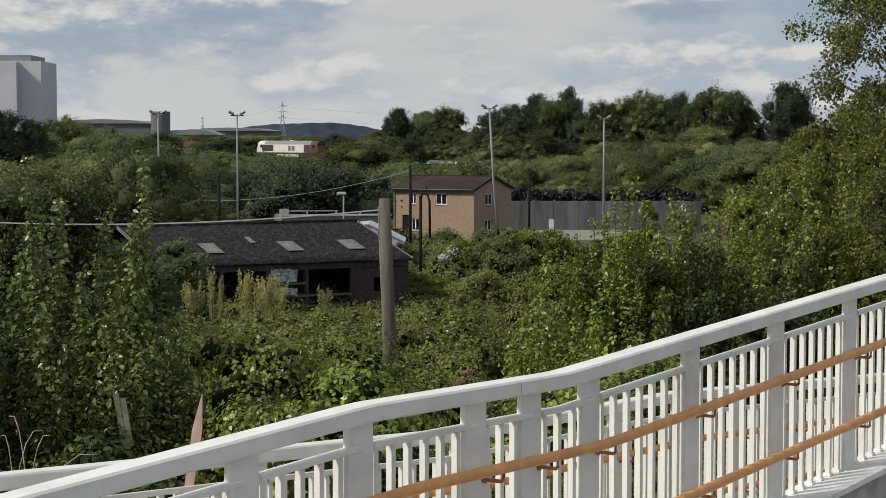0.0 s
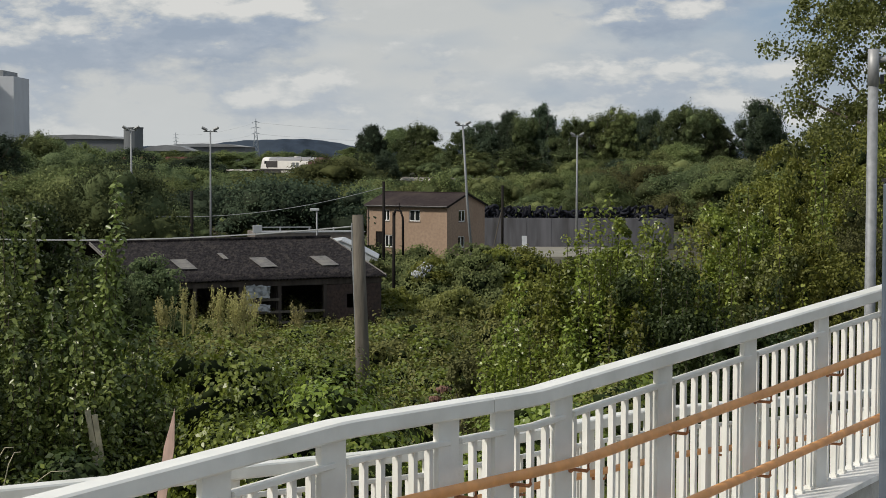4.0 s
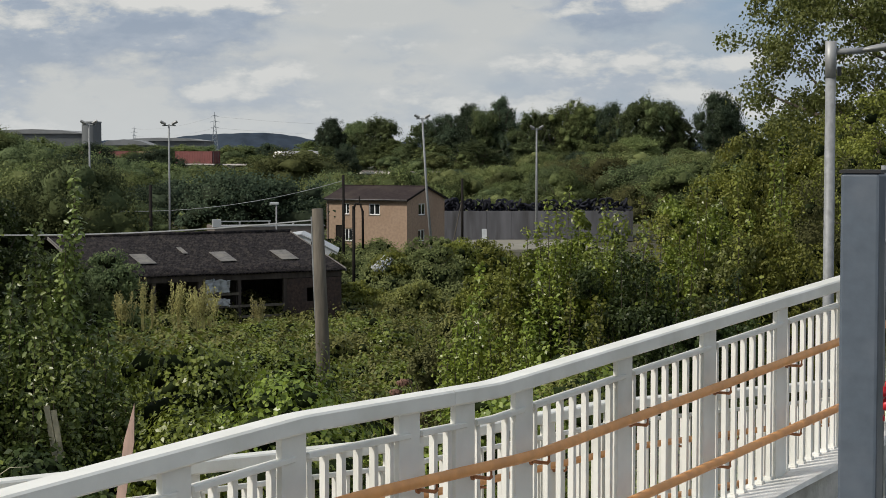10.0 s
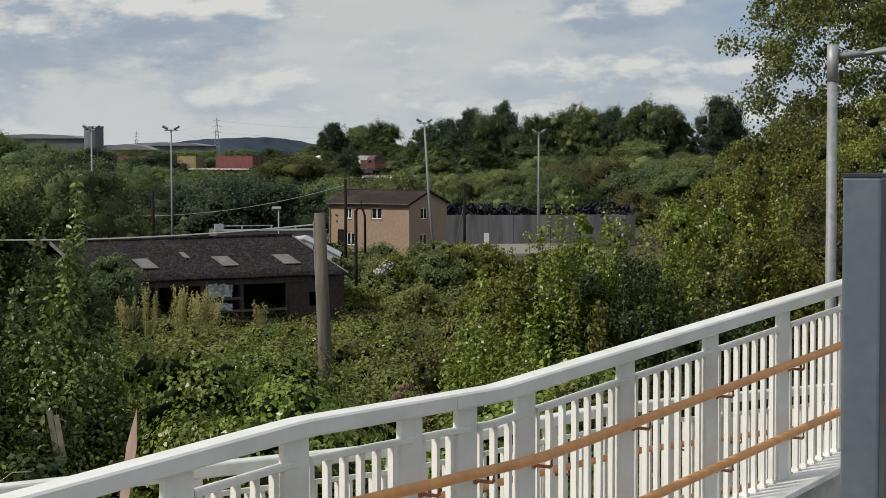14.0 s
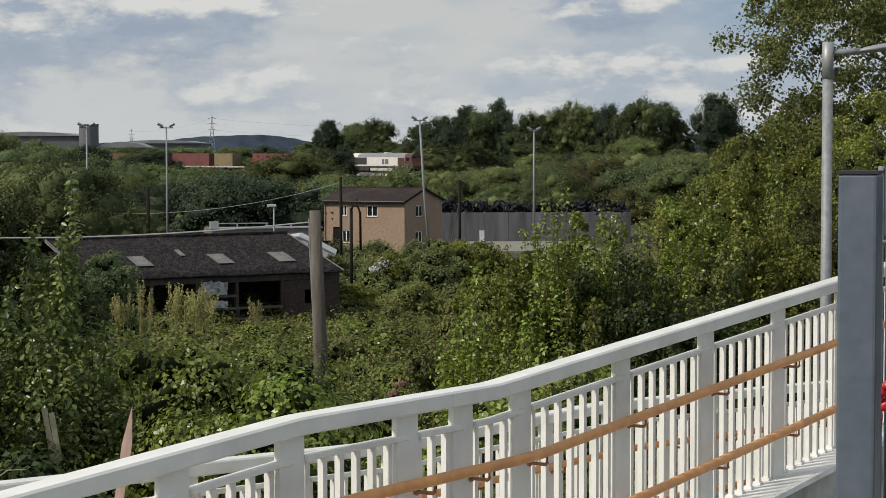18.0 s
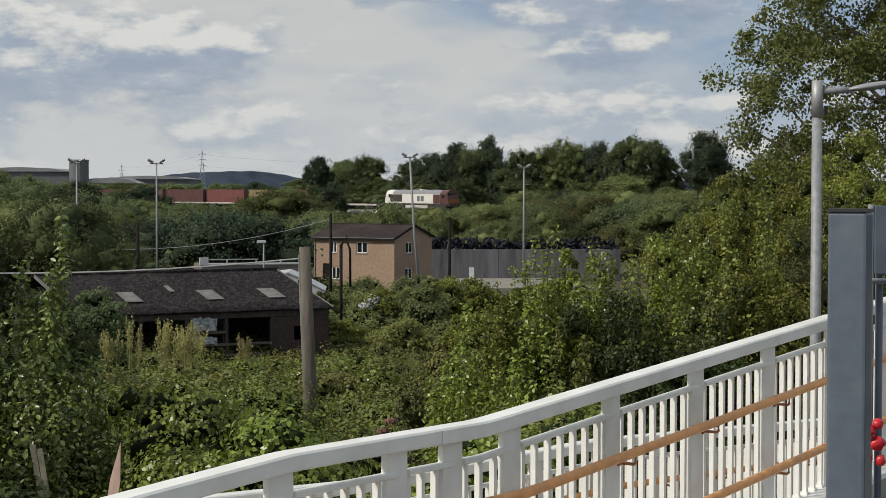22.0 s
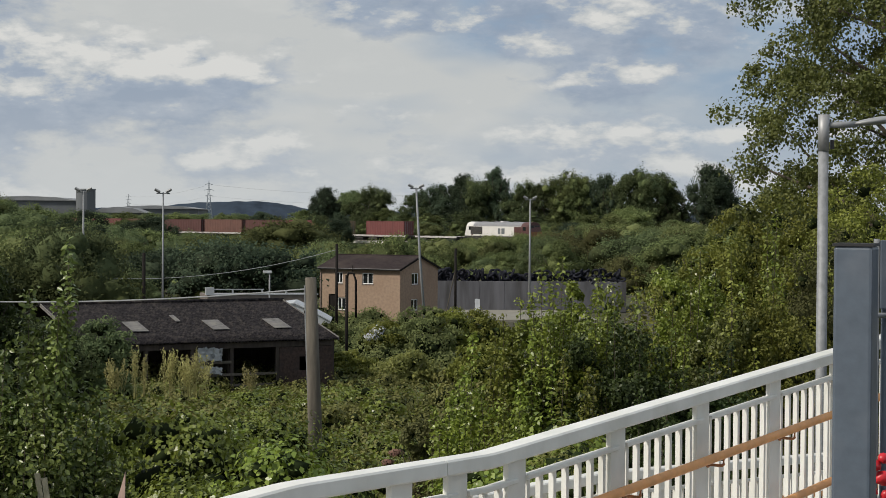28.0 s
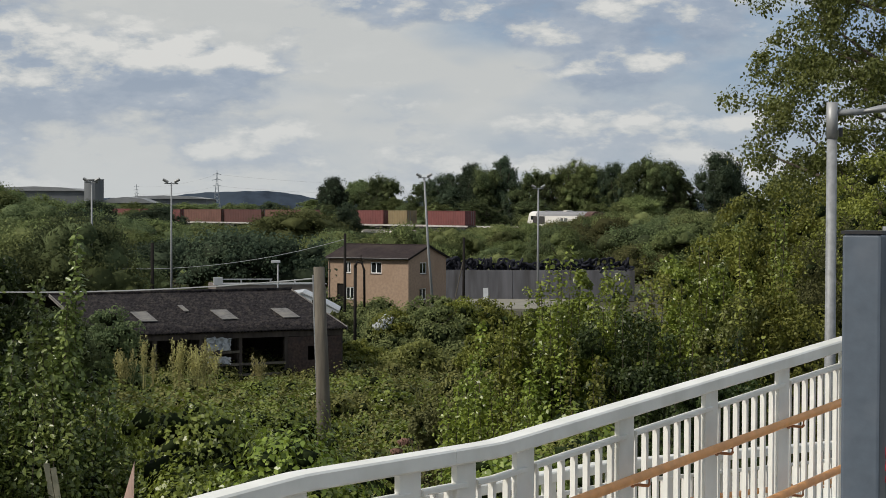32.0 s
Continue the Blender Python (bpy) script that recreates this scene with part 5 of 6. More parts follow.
def pylon(x, y, h, label):
    z = 2.0
    ob = thing("electricity_pylon", label, "pylon", x, y, z)
    bm = bmesh.new()
    b, r = h * 0.095, h * 0.006
    for sx in (-1, 1):
        for sy in (-1, 1):
            tube(bm, [(sx * b, sy * b, 0), (sx * b * 0.3, sy * b * 0.3, h * 0.62), (0, 0, h)], r, 4)
    for k in range(7):
        z0, z1 = h * 0.1 * k, h * 0.1 * (k + 1)
        f0, f1 = b * (1 - 1.1 * z0 / h), b * (1 - 1.1 * z1 / h)
        tube(bm, [(-f0, -f0, z0), (f1, -f1, z1)], r * 0.7, 4)
        tube(bm, [(f0, -f0, z0), (-f1, -f1, z1)], r * 0.7, 4)
    part("lattice", bm, M["pylon"], ob)
    for k, wdt in ((0.62, 0.10), (0.76, 0.12), (0.9, 0.09)):
        part("cross_arm", tube(bmesh.new(), [(-h * wdt, 0, h * k), (0, 0, h * (k + 0.03)), (h * wdt, 0, h * k)], r, 4), M["pylon"], ob)
    return ob


pylon(-217, 2500, 55, "distant steel lattice electricity pylon")
pylon(130, 2600, 44, "distant steel pylon behind the tree line")
pylon(-416, 3200, 44, "far steel lattice electricity pylon")
P1, P2, P3 = (-217, 2500, 55), (130, 2600, 44), (-416, 3200, 44)
for f in (0.9, 0.62):
    for a, b in ((P3, P1), (P1, P2)):
        cable("faint power line strung between pylons", (a[0], a[1], 2.0 + a[2] * f), (b[0], b[1], 2.0 + b[2] * f), 6, 0.09)
hx = np.linspace(-1400, 1500, 400)
hills = [np.interp(hx, [-1400, -700, -420, -386, -320, -270, -215, -175, -150, -120, 100, 600, 1500], [20, 20, 25, 29, 35, 37.5, 37, 32, 26, 20, 20, 20, 20]) + 0.6 * np.sin(hx * 0.05) + 0.5 * np.sin(hx * 0.17 + 1)]
V = [(x, 3500, 0) for x in hx] + [(x, 3560, h) for x, h in zip(hx, hills[0])] + [(x, 4300, h + 2) for x, h in zip(hx, hills[0])]
n = len(hx)
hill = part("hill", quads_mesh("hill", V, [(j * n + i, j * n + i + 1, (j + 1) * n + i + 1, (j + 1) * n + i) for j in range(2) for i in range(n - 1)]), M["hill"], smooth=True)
tagged(hill, "low blue-green wooded hill on the horizon", "hill", kind="structure")


# ---- plants ----
def thicket(name, label, mat, x_of, y0, y1, height, count, seed, leaf0, leaf1, bump=0.6, fine=False, category="brambles"):
    """A low tangled cover of leaves over the slope; x_of(y) gives its left and right edge."""
    rng = np.random.default_rng(seed)
    y = y0 + (y1 - y0) * rng.random(count) ** 1.25
    lo, hi = x_of(y)
    x = lo + (hi - lo) * rng.random(count)
    f = lambda a, b, s: np.array([noise.noise(Vector((p * s, q * s, seed * 1.7))) for p, q in zip(a, b)])
    rel = f(x, y, 0.45) * bump * 1.2 + f(x, y, 1.3) * bump * 0.55 + f(x, y, 3.4) * bump * 0.2
    top = ground_z(x, y) + height * np.interp(y, [y0, y0 + 2], [0.8, 1.0]) * (1 + 0.55 * rel)
    e = 0.15
    gx = f(x + e, y, 1.3) - f(x - e, y, 1.3)
    gy = f(x, y + e, 1.3) - f(x, y - e, 1.3)
    N = np.stack([-gx * 2.2, -gy * 2.2 - 0.35, np.full(count, 0.75)], -1) + rng.normal(size=(count, 3)) * 0.45
    z = top - 0.55 * height * rng.random(count) ** 2.2
    P = np.stack([x, y, z], -1)
    free = ~((x > 3) & (x < 34) & (y > 144) & (y < 206))
    P, N, y = P[free], N[free], y[free]
    me = leaf_cloud(name, P, N, leaf0 + (leaf1 - leaf0) * (y - y0) / (y1 - y0), seed + 9, fine=fine)
    return tagged(part(name, me, L[mat]), label, category, kind="stuff")


def heaps(name, label, mat, a, b, y0, y1, height, gap, r, seed, leaf0, leaf1, sub=24, per=84, category="brambles", rough=0.6, wide=0.66, jitter=0.35, canes=0.5, grow=1.5, fall=1.0):
    """Heaped bushes of leaves over the slope between the bearings a and b (x / y), with dark hollows between them and arching canes."""
    rng = np.random.default_rng(seed)
    spots = []
    for _ in range(30000):
        y = y0 * (y1 / y0) ** rng.random()
        x = (a + (b - a) * rng.random()) * y
        g = gap * np.interp(y, [y0, y1], [1.0, grow])
        if any((x - p) ** 2 + (y - q) ** 2 < g * g for p, q in spots[-400:]):
            continue
        spots.append((x, y))
        if len(spots) > 900:
            break
    x, y = np.array(spots).T
    k = np.interp(y, [y0, y1], [1.0, grow])
    hump = np.array([noise.noise(Vector((p * 0.4, q * 0.4, seed))) for p, q in spots])
    R = r * k * rng.uniform(0.65, 1.3, len(x))
    C = np.stack([x, y, ground_z(x, y) + np.maximum(height * np.interp(y, [y0, y1], [1.0, fall]) * (0.8 + rough * hump + 0.22 * rng.normal(size=len(x))), 0.2) - R * 0.7], -1)
    C2, R2, own = budded(rng, C, R, sub)
    P, N = clumps(rng, C2, R2, per, 0.85, jitter, 0.3)
    own = np.repeat(own, per)
    out = (P - C[own]) / R[own][:, None]
    keep = (np.linalg.norm(out, axis=1) > 0.6) & (N[:, 2] > -0.7)
    P, N = [P[keep]], [N[keep] + 0.45 * out[keep]]
    for i in rng.permutation(len(x))[:int(len(x) * canes)]:            # long arching shoots
        t = np.linspace(0.1, 1.0, 16)[:, None]
        d = rng.normal(size=3) * np.array([1, 1, 0])
        d /= np.linalg.norm(d)
        foot = C[i] + d * R[i] * 0.5 + np.array([0, 0, R[i] * 0.6])
        run = R[i] * rng.uniform(0.6, 1.3)
        line = foot + d * t * run + np.array([0, 0, 1.0]) * run * (1.0 * t - 0.9 * t * t)
        P.append(line + rng.normal(size=line.shape) * leaf0 * 0.6)
        N.append(rng.normal(size=line.shape) * 0.4 + np.array([0, 0, 1.0]) + d * 0.4)
    P, N = np.concatenate(P), np.concatenate(N)
    me = leaf_cloud(name, P, N, np.interp(P[:, 1], [y0, y1], [leaf0, leaf1]), seed + 9, wide=wide)
    ob = tagged(part(name, me, L[mat]), label, category, kind="stuff")
    # dark filler lumps stand in for shade in the hollows
    part("inner_growth", cores("inner_growth", np.concatenate([C, C2]), np.concatenate([R * 0.55, R2 * 0.42]), seed + 2, 1.0, 0.85), L["gap_shade"], ob)["kind"] = "stuff"
    return ob


wedge = lambda a, b: (lambda y: (a * y, b * y))
heaps("bramble_thicket", "dense glossy green brambles heaped over the slope below the ramp", "bramble", -0.24, -0.05, 12.5, 36, 1.6, 0.92, 0.70, 21, 0.042, 0.070, rough=1.1, sub=30, per=160, fall=0.55)
heaps("shaded_growth", "dark green nettles and brambles by the ramp, with shade put into their leaves", "dark", -0.30, -0.15, 12.6, 18.5, 1.35, 0.55, 0.42, 28, 0.060, 0.075, rough=0.7)
heaps("browning_brambles", "russet dying bramble leaves low by the ramp", "russet", -0.245, -0.13, 12.1, 12.9, 1.2, 0.8, 0.20, 41, 0.050, 0.055, sub=12, per=50)
heaps("weed_thicket", "tangled green and browning weeds and brambles on the slope", "bramble_dry", -0.09, 0.10, 13.0, 38, 1.2, 0.62, 0.48, 22, 0.046, 0.070, fall=0.45, rough=0.8, wide=0.34, jitter=0.55, canes=1.0)
heaps("bramble_thicket", "green brambles mixed through the weeds on the slope", "bramble", -0.10, 0.16, 13.0, 40, 1.2, 0.95, 0.52, 27, 0.054, 0.078, rough=0.9, fall=0.45)
heaps("bramble_thicket", "green brambles and nettles under the shrubs", "bramble", 0.08, 0.36, 15.5, 40, 1.5, 0.9, 0.6, 23, 0.060, 0.085, rough=0.8)
heaps("rough_growth", "rough green growth between the slope and the shed", "bramble", -0.30, 0.02, 34, 97, 1.0, 1.5, 0.9, 24, 0.11, 0.17, category="undergrowth", per=44)
heaps("rough_growth", "olive weeds on the lower slope", "bramble_dry", -0.16, 0.30, 34, 112, 1.0, 1.6, 0.9, 25, 0.11, 0.17, category="undergrowth", per=44)
heaps("yard_weeds", "tall yellow-green weeds round the house and shed", "scrub2", -0.05, 0.045, 112, 172, 1.4, 2.4, 1.3, 33, 0.18, 0.24, category="weeds", per=40)
thicket("meadow_growth", "rough grass and low scrub over the flat ground", "scrub", wedge(-0.33, 0.33), 105, 330, 0.9, 70000, 26, 0.18, 0.36, 0.9, category="undergrowth")

rngb = np.random.default_rng(31)
bd, bn = rngb.uniform(-60, 110, 16000), rngb.uniform(5.6, 24, 16000)
bx, by = rail_at(bd, bn)
tagged(part("bank_grass", leaf_cloud("bank_grass", np.stack([bx, by, ground_z(bx, by) + 0.25 * rngb.random(16000)], -1), rngb.normal(size=(16000, 3)) * 0.5 + np.array([-0.5, -0.5, 0.8]), 0.45, 32, wide=0.5), L["grass"]),
       "dry yellow-green grass on the railway bank", "grass", kind="stuff")

# shrubs on the right of the slope
RIGHT = [  # x, y, height, width, leaf material
    (1.1, 19.5, 3.0, 1.1, "shrub"), (1.6, 19.2, 3.3, 1.2, "shrub"), (2.25, 20.0, 3.8, 1.4, "shrub"), (2.6, 19.6, 3.8, 1.6, "shrub"), (3.15, 20.5, 4.05, 1.8, "shrub"),
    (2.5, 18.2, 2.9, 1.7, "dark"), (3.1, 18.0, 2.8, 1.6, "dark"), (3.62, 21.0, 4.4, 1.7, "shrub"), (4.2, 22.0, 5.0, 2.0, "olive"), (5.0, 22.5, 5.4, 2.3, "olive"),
    (4.2, 19.3, 3.9, 1.9, "olive"), (5.0, 20.0, 4.2, 2.0, "brown"), (5.9, 21.5, 5.0, 2.4, "olive"), (4.75, 24.5, 6.0, 2.2, "maple"), (6.6, 23.5, 5.6, 2.6, "maple"),
    (0.75, 21.0, 2.7, 1.1, "brown"), (3.7, 19.0, 3.4, 1.5, "maple")]
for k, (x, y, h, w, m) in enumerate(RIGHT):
    tree("shrub", {"shrub": "leafy green sycamore shrub with sunlit leaves", "dark": "dark green shrub with deep shade put into its leaves", "olive": "yellow-green leafy shrub on the slope", "maple": "olive-brown leafy shrub under the tall tree",
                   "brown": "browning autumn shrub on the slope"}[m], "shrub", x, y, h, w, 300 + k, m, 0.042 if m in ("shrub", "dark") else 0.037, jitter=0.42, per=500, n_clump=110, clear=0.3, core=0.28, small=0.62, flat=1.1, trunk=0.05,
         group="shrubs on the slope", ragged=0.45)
tree("tall_tree", "tall sycamore tree with open sunlit branches", "tree", 7.6, 24.0, 10.5, 5.0, 77, "maple", 0.046, jitter=0.6, per=520, n_clump=440, clear=2.2, trunk=0.16, ragged=0.5, core=0.0, small=0.44, flat=0.8, scatter=0.03, fine=True, wide=0.72, branches=70)

# tall leafy weeds on the left
LEFT = [(-3.00, 14.0, 3.75, 0.25), (-2.36, 14.0, 3.72, 0.22), (-3.20, 14.2, 3.35, 0.5), (-2.52, 14.1, 3.35, 0.35), (-3.7, 14.5, 3.3, 0.9), (-2.65, 13.5, 2.6, 0.8), (-3.2, 13.2, 2.7, 0.9),
        (-2.1, 14.6, 2.3, 0.7), (-4.2, 16.0, 3.6, 1.0), (-3.7, 16.5, 3.3, 0.9), (-2.2, 14.3, 2.9, 0.4), (-2.9, 14.6, 3.0, 0.5), (-3.35, 13.8, 3.0, 0.6), (-2.7, 14.0, 2.8, 0.5),
        (-2.75, 14.3, 3.0, 0.8), (-2.40, 13.7, 2.7, 0.8), (-3.05, 13.6, 2.9, 0.9), (-1.95, 14.2, 2.1, 0.7)]


def stem_plant(name, label, category, x, y, h, w, seed, mat, leaf, stems, per, group, spread=0.2, fine=True):
    """Upright stems with leaves all the way up."""
    rng = np.random.default_rng(seed)
    ob = thing(name, label, category, x, y, float(ground_z(x, y)) - 0.1, group=group)
    P, N = [], []
    for k in range(stems):
        a, r = rng.uniform(0, 6.28), w * 0.5 * rng.random() ** 0.7
        z = h * (1.0 if k == 0 else rng.uniform(0.62, 0.97))
        foot, top = np.array([math.cos(a) * r * 0.5, math.sin(a) * r * 0.5, -0.1]), np.array([math.cos(a) * r * 1.2, math.sin(a) * r * 1.2, z])
        mid = (foot + top) / 2 + rng.normal(size=3) * np.array([0.05, 0.05, 0])
        curve = lambda t: foot * (1 - t) ** 2 + mid * 2 * t * (1 - t) + top * t * t
        part("stem", tube(bmesh.new(), [tuple(curve(t)) for t in (0, 0.25, 0.5, 0.75, 1.0)], [0.009, 0.008, 0.006, 0.004, 0.003], 5), M["bark"], ob)
        for i in range(per):
            t = 1 - 0.82 * (i / per) ** 1.1
            b = i * 2.4 + rng.uniform(-0.4, 0.4)
            out = leaf * rng.uniform(0.2, 0.9) + (1 - t) * spread * rng.random() ** 0.7
            d = np.array([math.cos(b), math.sin(b), 0.15])
            P.append(curve(t) + d * out + rng.normal(size=3) * 0.02)
            N.append(d * 0.55 + np.array([0, 0, 0.7]) + rng.normal(size=3) * 0.5)
    part("leaves", leaf_cloud("leaves", np.array(P), np.array(N), leaf, seed, wide=0.6, fine=fine, droop=0.3), L[mat], ob)
    return ob


for k, (x, y, h, w) in enumerate(LEFT):
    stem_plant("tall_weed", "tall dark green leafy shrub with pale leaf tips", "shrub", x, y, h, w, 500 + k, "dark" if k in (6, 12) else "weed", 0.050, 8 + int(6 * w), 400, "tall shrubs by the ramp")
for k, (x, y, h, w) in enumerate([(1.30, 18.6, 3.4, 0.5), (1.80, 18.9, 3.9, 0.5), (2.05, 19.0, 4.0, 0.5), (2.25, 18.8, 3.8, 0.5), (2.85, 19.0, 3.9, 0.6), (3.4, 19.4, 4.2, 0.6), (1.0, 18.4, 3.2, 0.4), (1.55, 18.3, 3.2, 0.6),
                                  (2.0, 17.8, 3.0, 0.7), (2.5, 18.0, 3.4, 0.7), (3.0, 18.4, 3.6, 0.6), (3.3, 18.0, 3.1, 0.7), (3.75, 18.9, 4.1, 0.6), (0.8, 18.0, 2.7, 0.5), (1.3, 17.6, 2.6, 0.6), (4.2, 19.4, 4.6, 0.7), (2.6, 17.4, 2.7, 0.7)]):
    # low shoots take the darkened leaves, for shade under the shrubs
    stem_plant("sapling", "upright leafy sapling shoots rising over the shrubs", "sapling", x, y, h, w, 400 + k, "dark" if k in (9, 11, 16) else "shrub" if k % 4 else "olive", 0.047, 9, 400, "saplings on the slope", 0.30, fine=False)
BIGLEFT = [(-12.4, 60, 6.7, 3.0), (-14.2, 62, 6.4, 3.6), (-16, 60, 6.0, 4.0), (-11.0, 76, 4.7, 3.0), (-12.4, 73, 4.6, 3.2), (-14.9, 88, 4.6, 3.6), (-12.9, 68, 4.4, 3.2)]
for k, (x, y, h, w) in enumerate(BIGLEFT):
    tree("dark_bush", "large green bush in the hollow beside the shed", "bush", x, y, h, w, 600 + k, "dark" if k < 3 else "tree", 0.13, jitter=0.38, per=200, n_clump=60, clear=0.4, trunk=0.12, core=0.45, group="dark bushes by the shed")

# bushes by the house
for k, (x, y, h, w, m) in enumerate([(1.2, 122, 3.1, 3.8, "olive"), (3.6, 121, 4.1, 4.4, "scrub2"), (5.3, 124, 3.9, 3.8, "olive"), (-0.9, 112, 1.9, 3.2, "olive"), (7.6, 130, 3.0, 3.8, "olive"),
                                     (2.2, 108, 2.4, 4.0, "bramble_dry"), (10.9, 140, 1.6, 4.2, "olive"), (14.6, 150, 1.8, 5.0, "scrub"), (6.2, 106, 2.8, 4.0, "olive"), (-2.9, 128, 2.6, 2.4, "scrub2")]):
    tree("bush", "olive-green bush in front of the brick house", "bush", x, y, h, w, 700 + k, m, 0.15, jitter=0.38, per=240, n_clump=56, clear=0.2, core=0.5, small=0.85, trunk=0.07, group="bushes round the house")

# scattered scrub of the flat ground, from a few kinds of bush
rngs = np.random.default_rng(99)
KINDS = []
for k in range(12):
    m = ["scrub", "scrub2", "tree", "scrub", "scrub", "tree", "scrub2", "brown", "scrub", "fardark", "tree", "scrub2"][k]
    KINDS.append(tree("scrub_bush", "rounded green scrub bush on rough ground", "bush", 200 + 9 * k, 420, 4.5, 7.0 + (k % 3), 800 + k, m, 0.15, jitter=0.30, wide=0.8, per=330, n_clump=60, clear=0.1, trunk=0.10, buds=5, core_mat=m, heads=5, soft=True, core=0.74, small=0.8, scatter=0.2,
                      group="scrub bushes", ragged=0.45))
spots = []
tries = 0
while len(spots) < 250 and tries < 6000:
    tries += 1
    y = 118 + 360 * rngs.random() ** 0.9
    x = (-0.30 + 0.60 * rngs.random()) * y
    n = float(rail_n(x, y)[0])
    bear = x / y
    if n < 7 or (-0.03 < bear < 0.035 and n < 34) or (-10 < x < 9 and 100 < y < 192) or (4 < x < 34 and 100 < y < 208) or (-22 < x < -2 and 96 < y < 160):
        continue
    if any((x - a) ** 2 + (y - b) ** 2 < (4.6 + y * 0.010) ** 2 for a, b, _ in spots):
        continue
    z = float(ground_z(x, y))
    limit = 10 - float(np.interp(x / y, [-0.30, -0.165, -0.158, -0.138, -0.133, -0.114, -0.108, -0.060, -0.055, -0.03, -0.028, 0.048, 0.054, 0.118, 0.124],
                                 [5, 8, 17, 17, 8, 8, 38, 38, 24, 24, 55, 55, 40, 38, 25])) * y / 3265 + rngs.normal() * 0.5      # keeps the line open to the railway
    h = min(rngs.uniform(2.6, 8.0), limit - z)
    if h < 1.4:
        continue
    spots.append((x, y, h))
for k in range(50):                  # rough growth along the near side of the line
    d = -60 + 3.4 * k + rngs.uniform(-1.5, 1.5)
    top = np.interp(d, [-60, -30, 0, 26, 46, 62, 76, 110], [5.6, 5.6, 5.7, 5.9, 6.5, 6.9, 8.2, 9.0]) + rngs.uniform(-0.4, 0.2)
    n = rngs.uniform(7, 11)
    if -30 < d < 23:
        continue
    x, y = rail_at(d, n)
    spots.append((x, y, max(top - float(ground_z(x, y)), 0.8)))
for k in range(26):                  # and under the trees beyond it
    d, n = rngs.uniform(-70, 120), rngs.uniform(-16, -9)
    x, y = rail_at(d, n)
    spots.append((x, y, rngs.uniform(2.5, 4.2)))
for x, y, h in spots:
    i = int(rngs.integers(0, 12))
    src = KINDS[7 if x > 0.06 * y and rngs.random() < 0.3 else 0 if i == 7 else i]
    k = h / 4.5
    wd = k * rngs.uniform(0.9, 1.3)
    copy_thing(src, pose(x, y, float(ground_z(x, y)) - 0.2, 0, 0, rngs.uniform(0, 360)) @ Matrix.Diagonal((wd, wd, k, 1)))

# the line of tall trees behind the railway
LINE = [  # sideways slope x/y, distance, top height, width, material
    (-0.024, 432, 16.9, 8, "dark"), (-0.012, 428, 17.9, 10, "tree"), (0.000, 425, 18.3, 9, "tree"), (0.009, 418, 12.5, 7, "scrub"), (0.016, 410, 11.0, 7, "tree"), (0.027, 405, 16.9, 9, "tree"),
    (0.036, 402, 17.3, 8, "dark"), (0.050, 400, 20.6, 9, "dark"), (0.060, 398, 19.9, 8, "tree"), (0.070, 398, 22.3, 8, "dark"), (0.083, 395, 19.3, 7.5, "tree"), (0.096, 392, 19.1, 8, "tree"),
    (0.106, 392, 20.8, 10, "scrub"), (0.116, 392, 19.7, 8, "scrub"), (0.1275, 390, 19.7, 6, "dark"), (0.139, 388, 22.6, 10, "tree"), (0.153, 388, 22.1, 11, "tree"), (0.164, 386, 18.8, 8, "tree"),
    (0.1865, 380, 21.6, 9, "dark"), (0.205, 380, 14.0, 10, "tree"), (0.225, 380, 18.3, 12, "tree"), (0.25, 380, 19.3, 12, "tree"), (0.143, 368, 12.8, 9, "scrub"), (0.118, 372, 11.2, 8, "scrub"),
    (0.133, 365, 10.7, 7, "scrub2"), (0.165, 362, 10.2, 8, "scrub"), (0.03, 392, 11.0, 8, "scrub"), (0.056, 385, 12.0, 9, "tree"), (0.085, 380, 12.0, 9, "tree"), (-0.034, 440, 12.0, 9, "scrub"),
    (0.176, 360, 9.2, 8, "scrub"), (0.2, 350, 8.2, 9, "scrub")]
FAR = {}
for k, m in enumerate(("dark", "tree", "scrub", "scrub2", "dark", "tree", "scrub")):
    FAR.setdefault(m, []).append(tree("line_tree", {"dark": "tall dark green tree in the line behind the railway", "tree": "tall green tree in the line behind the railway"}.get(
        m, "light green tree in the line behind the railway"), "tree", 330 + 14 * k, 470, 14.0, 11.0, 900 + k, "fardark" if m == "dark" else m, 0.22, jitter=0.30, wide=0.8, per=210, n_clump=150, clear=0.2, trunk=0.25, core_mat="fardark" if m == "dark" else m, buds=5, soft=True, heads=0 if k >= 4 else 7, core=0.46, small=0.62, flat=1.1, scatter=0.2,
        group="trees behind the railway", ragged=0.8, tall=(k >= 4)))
for k, (b, y, top, w, m) in enumerate(LINE):
    z = float(ground_z(b * y, y))
    kind = FAR[m][k % len(FAR[m])]
    copy_thing(kind, pose(b * y, y, z - 0.3, 0, 0, 47 * k) @ Matrix.Diagonal((w * 1.4 / 11, w * 1.4 / 11, (top - z + 0.3) / 14, 1)))
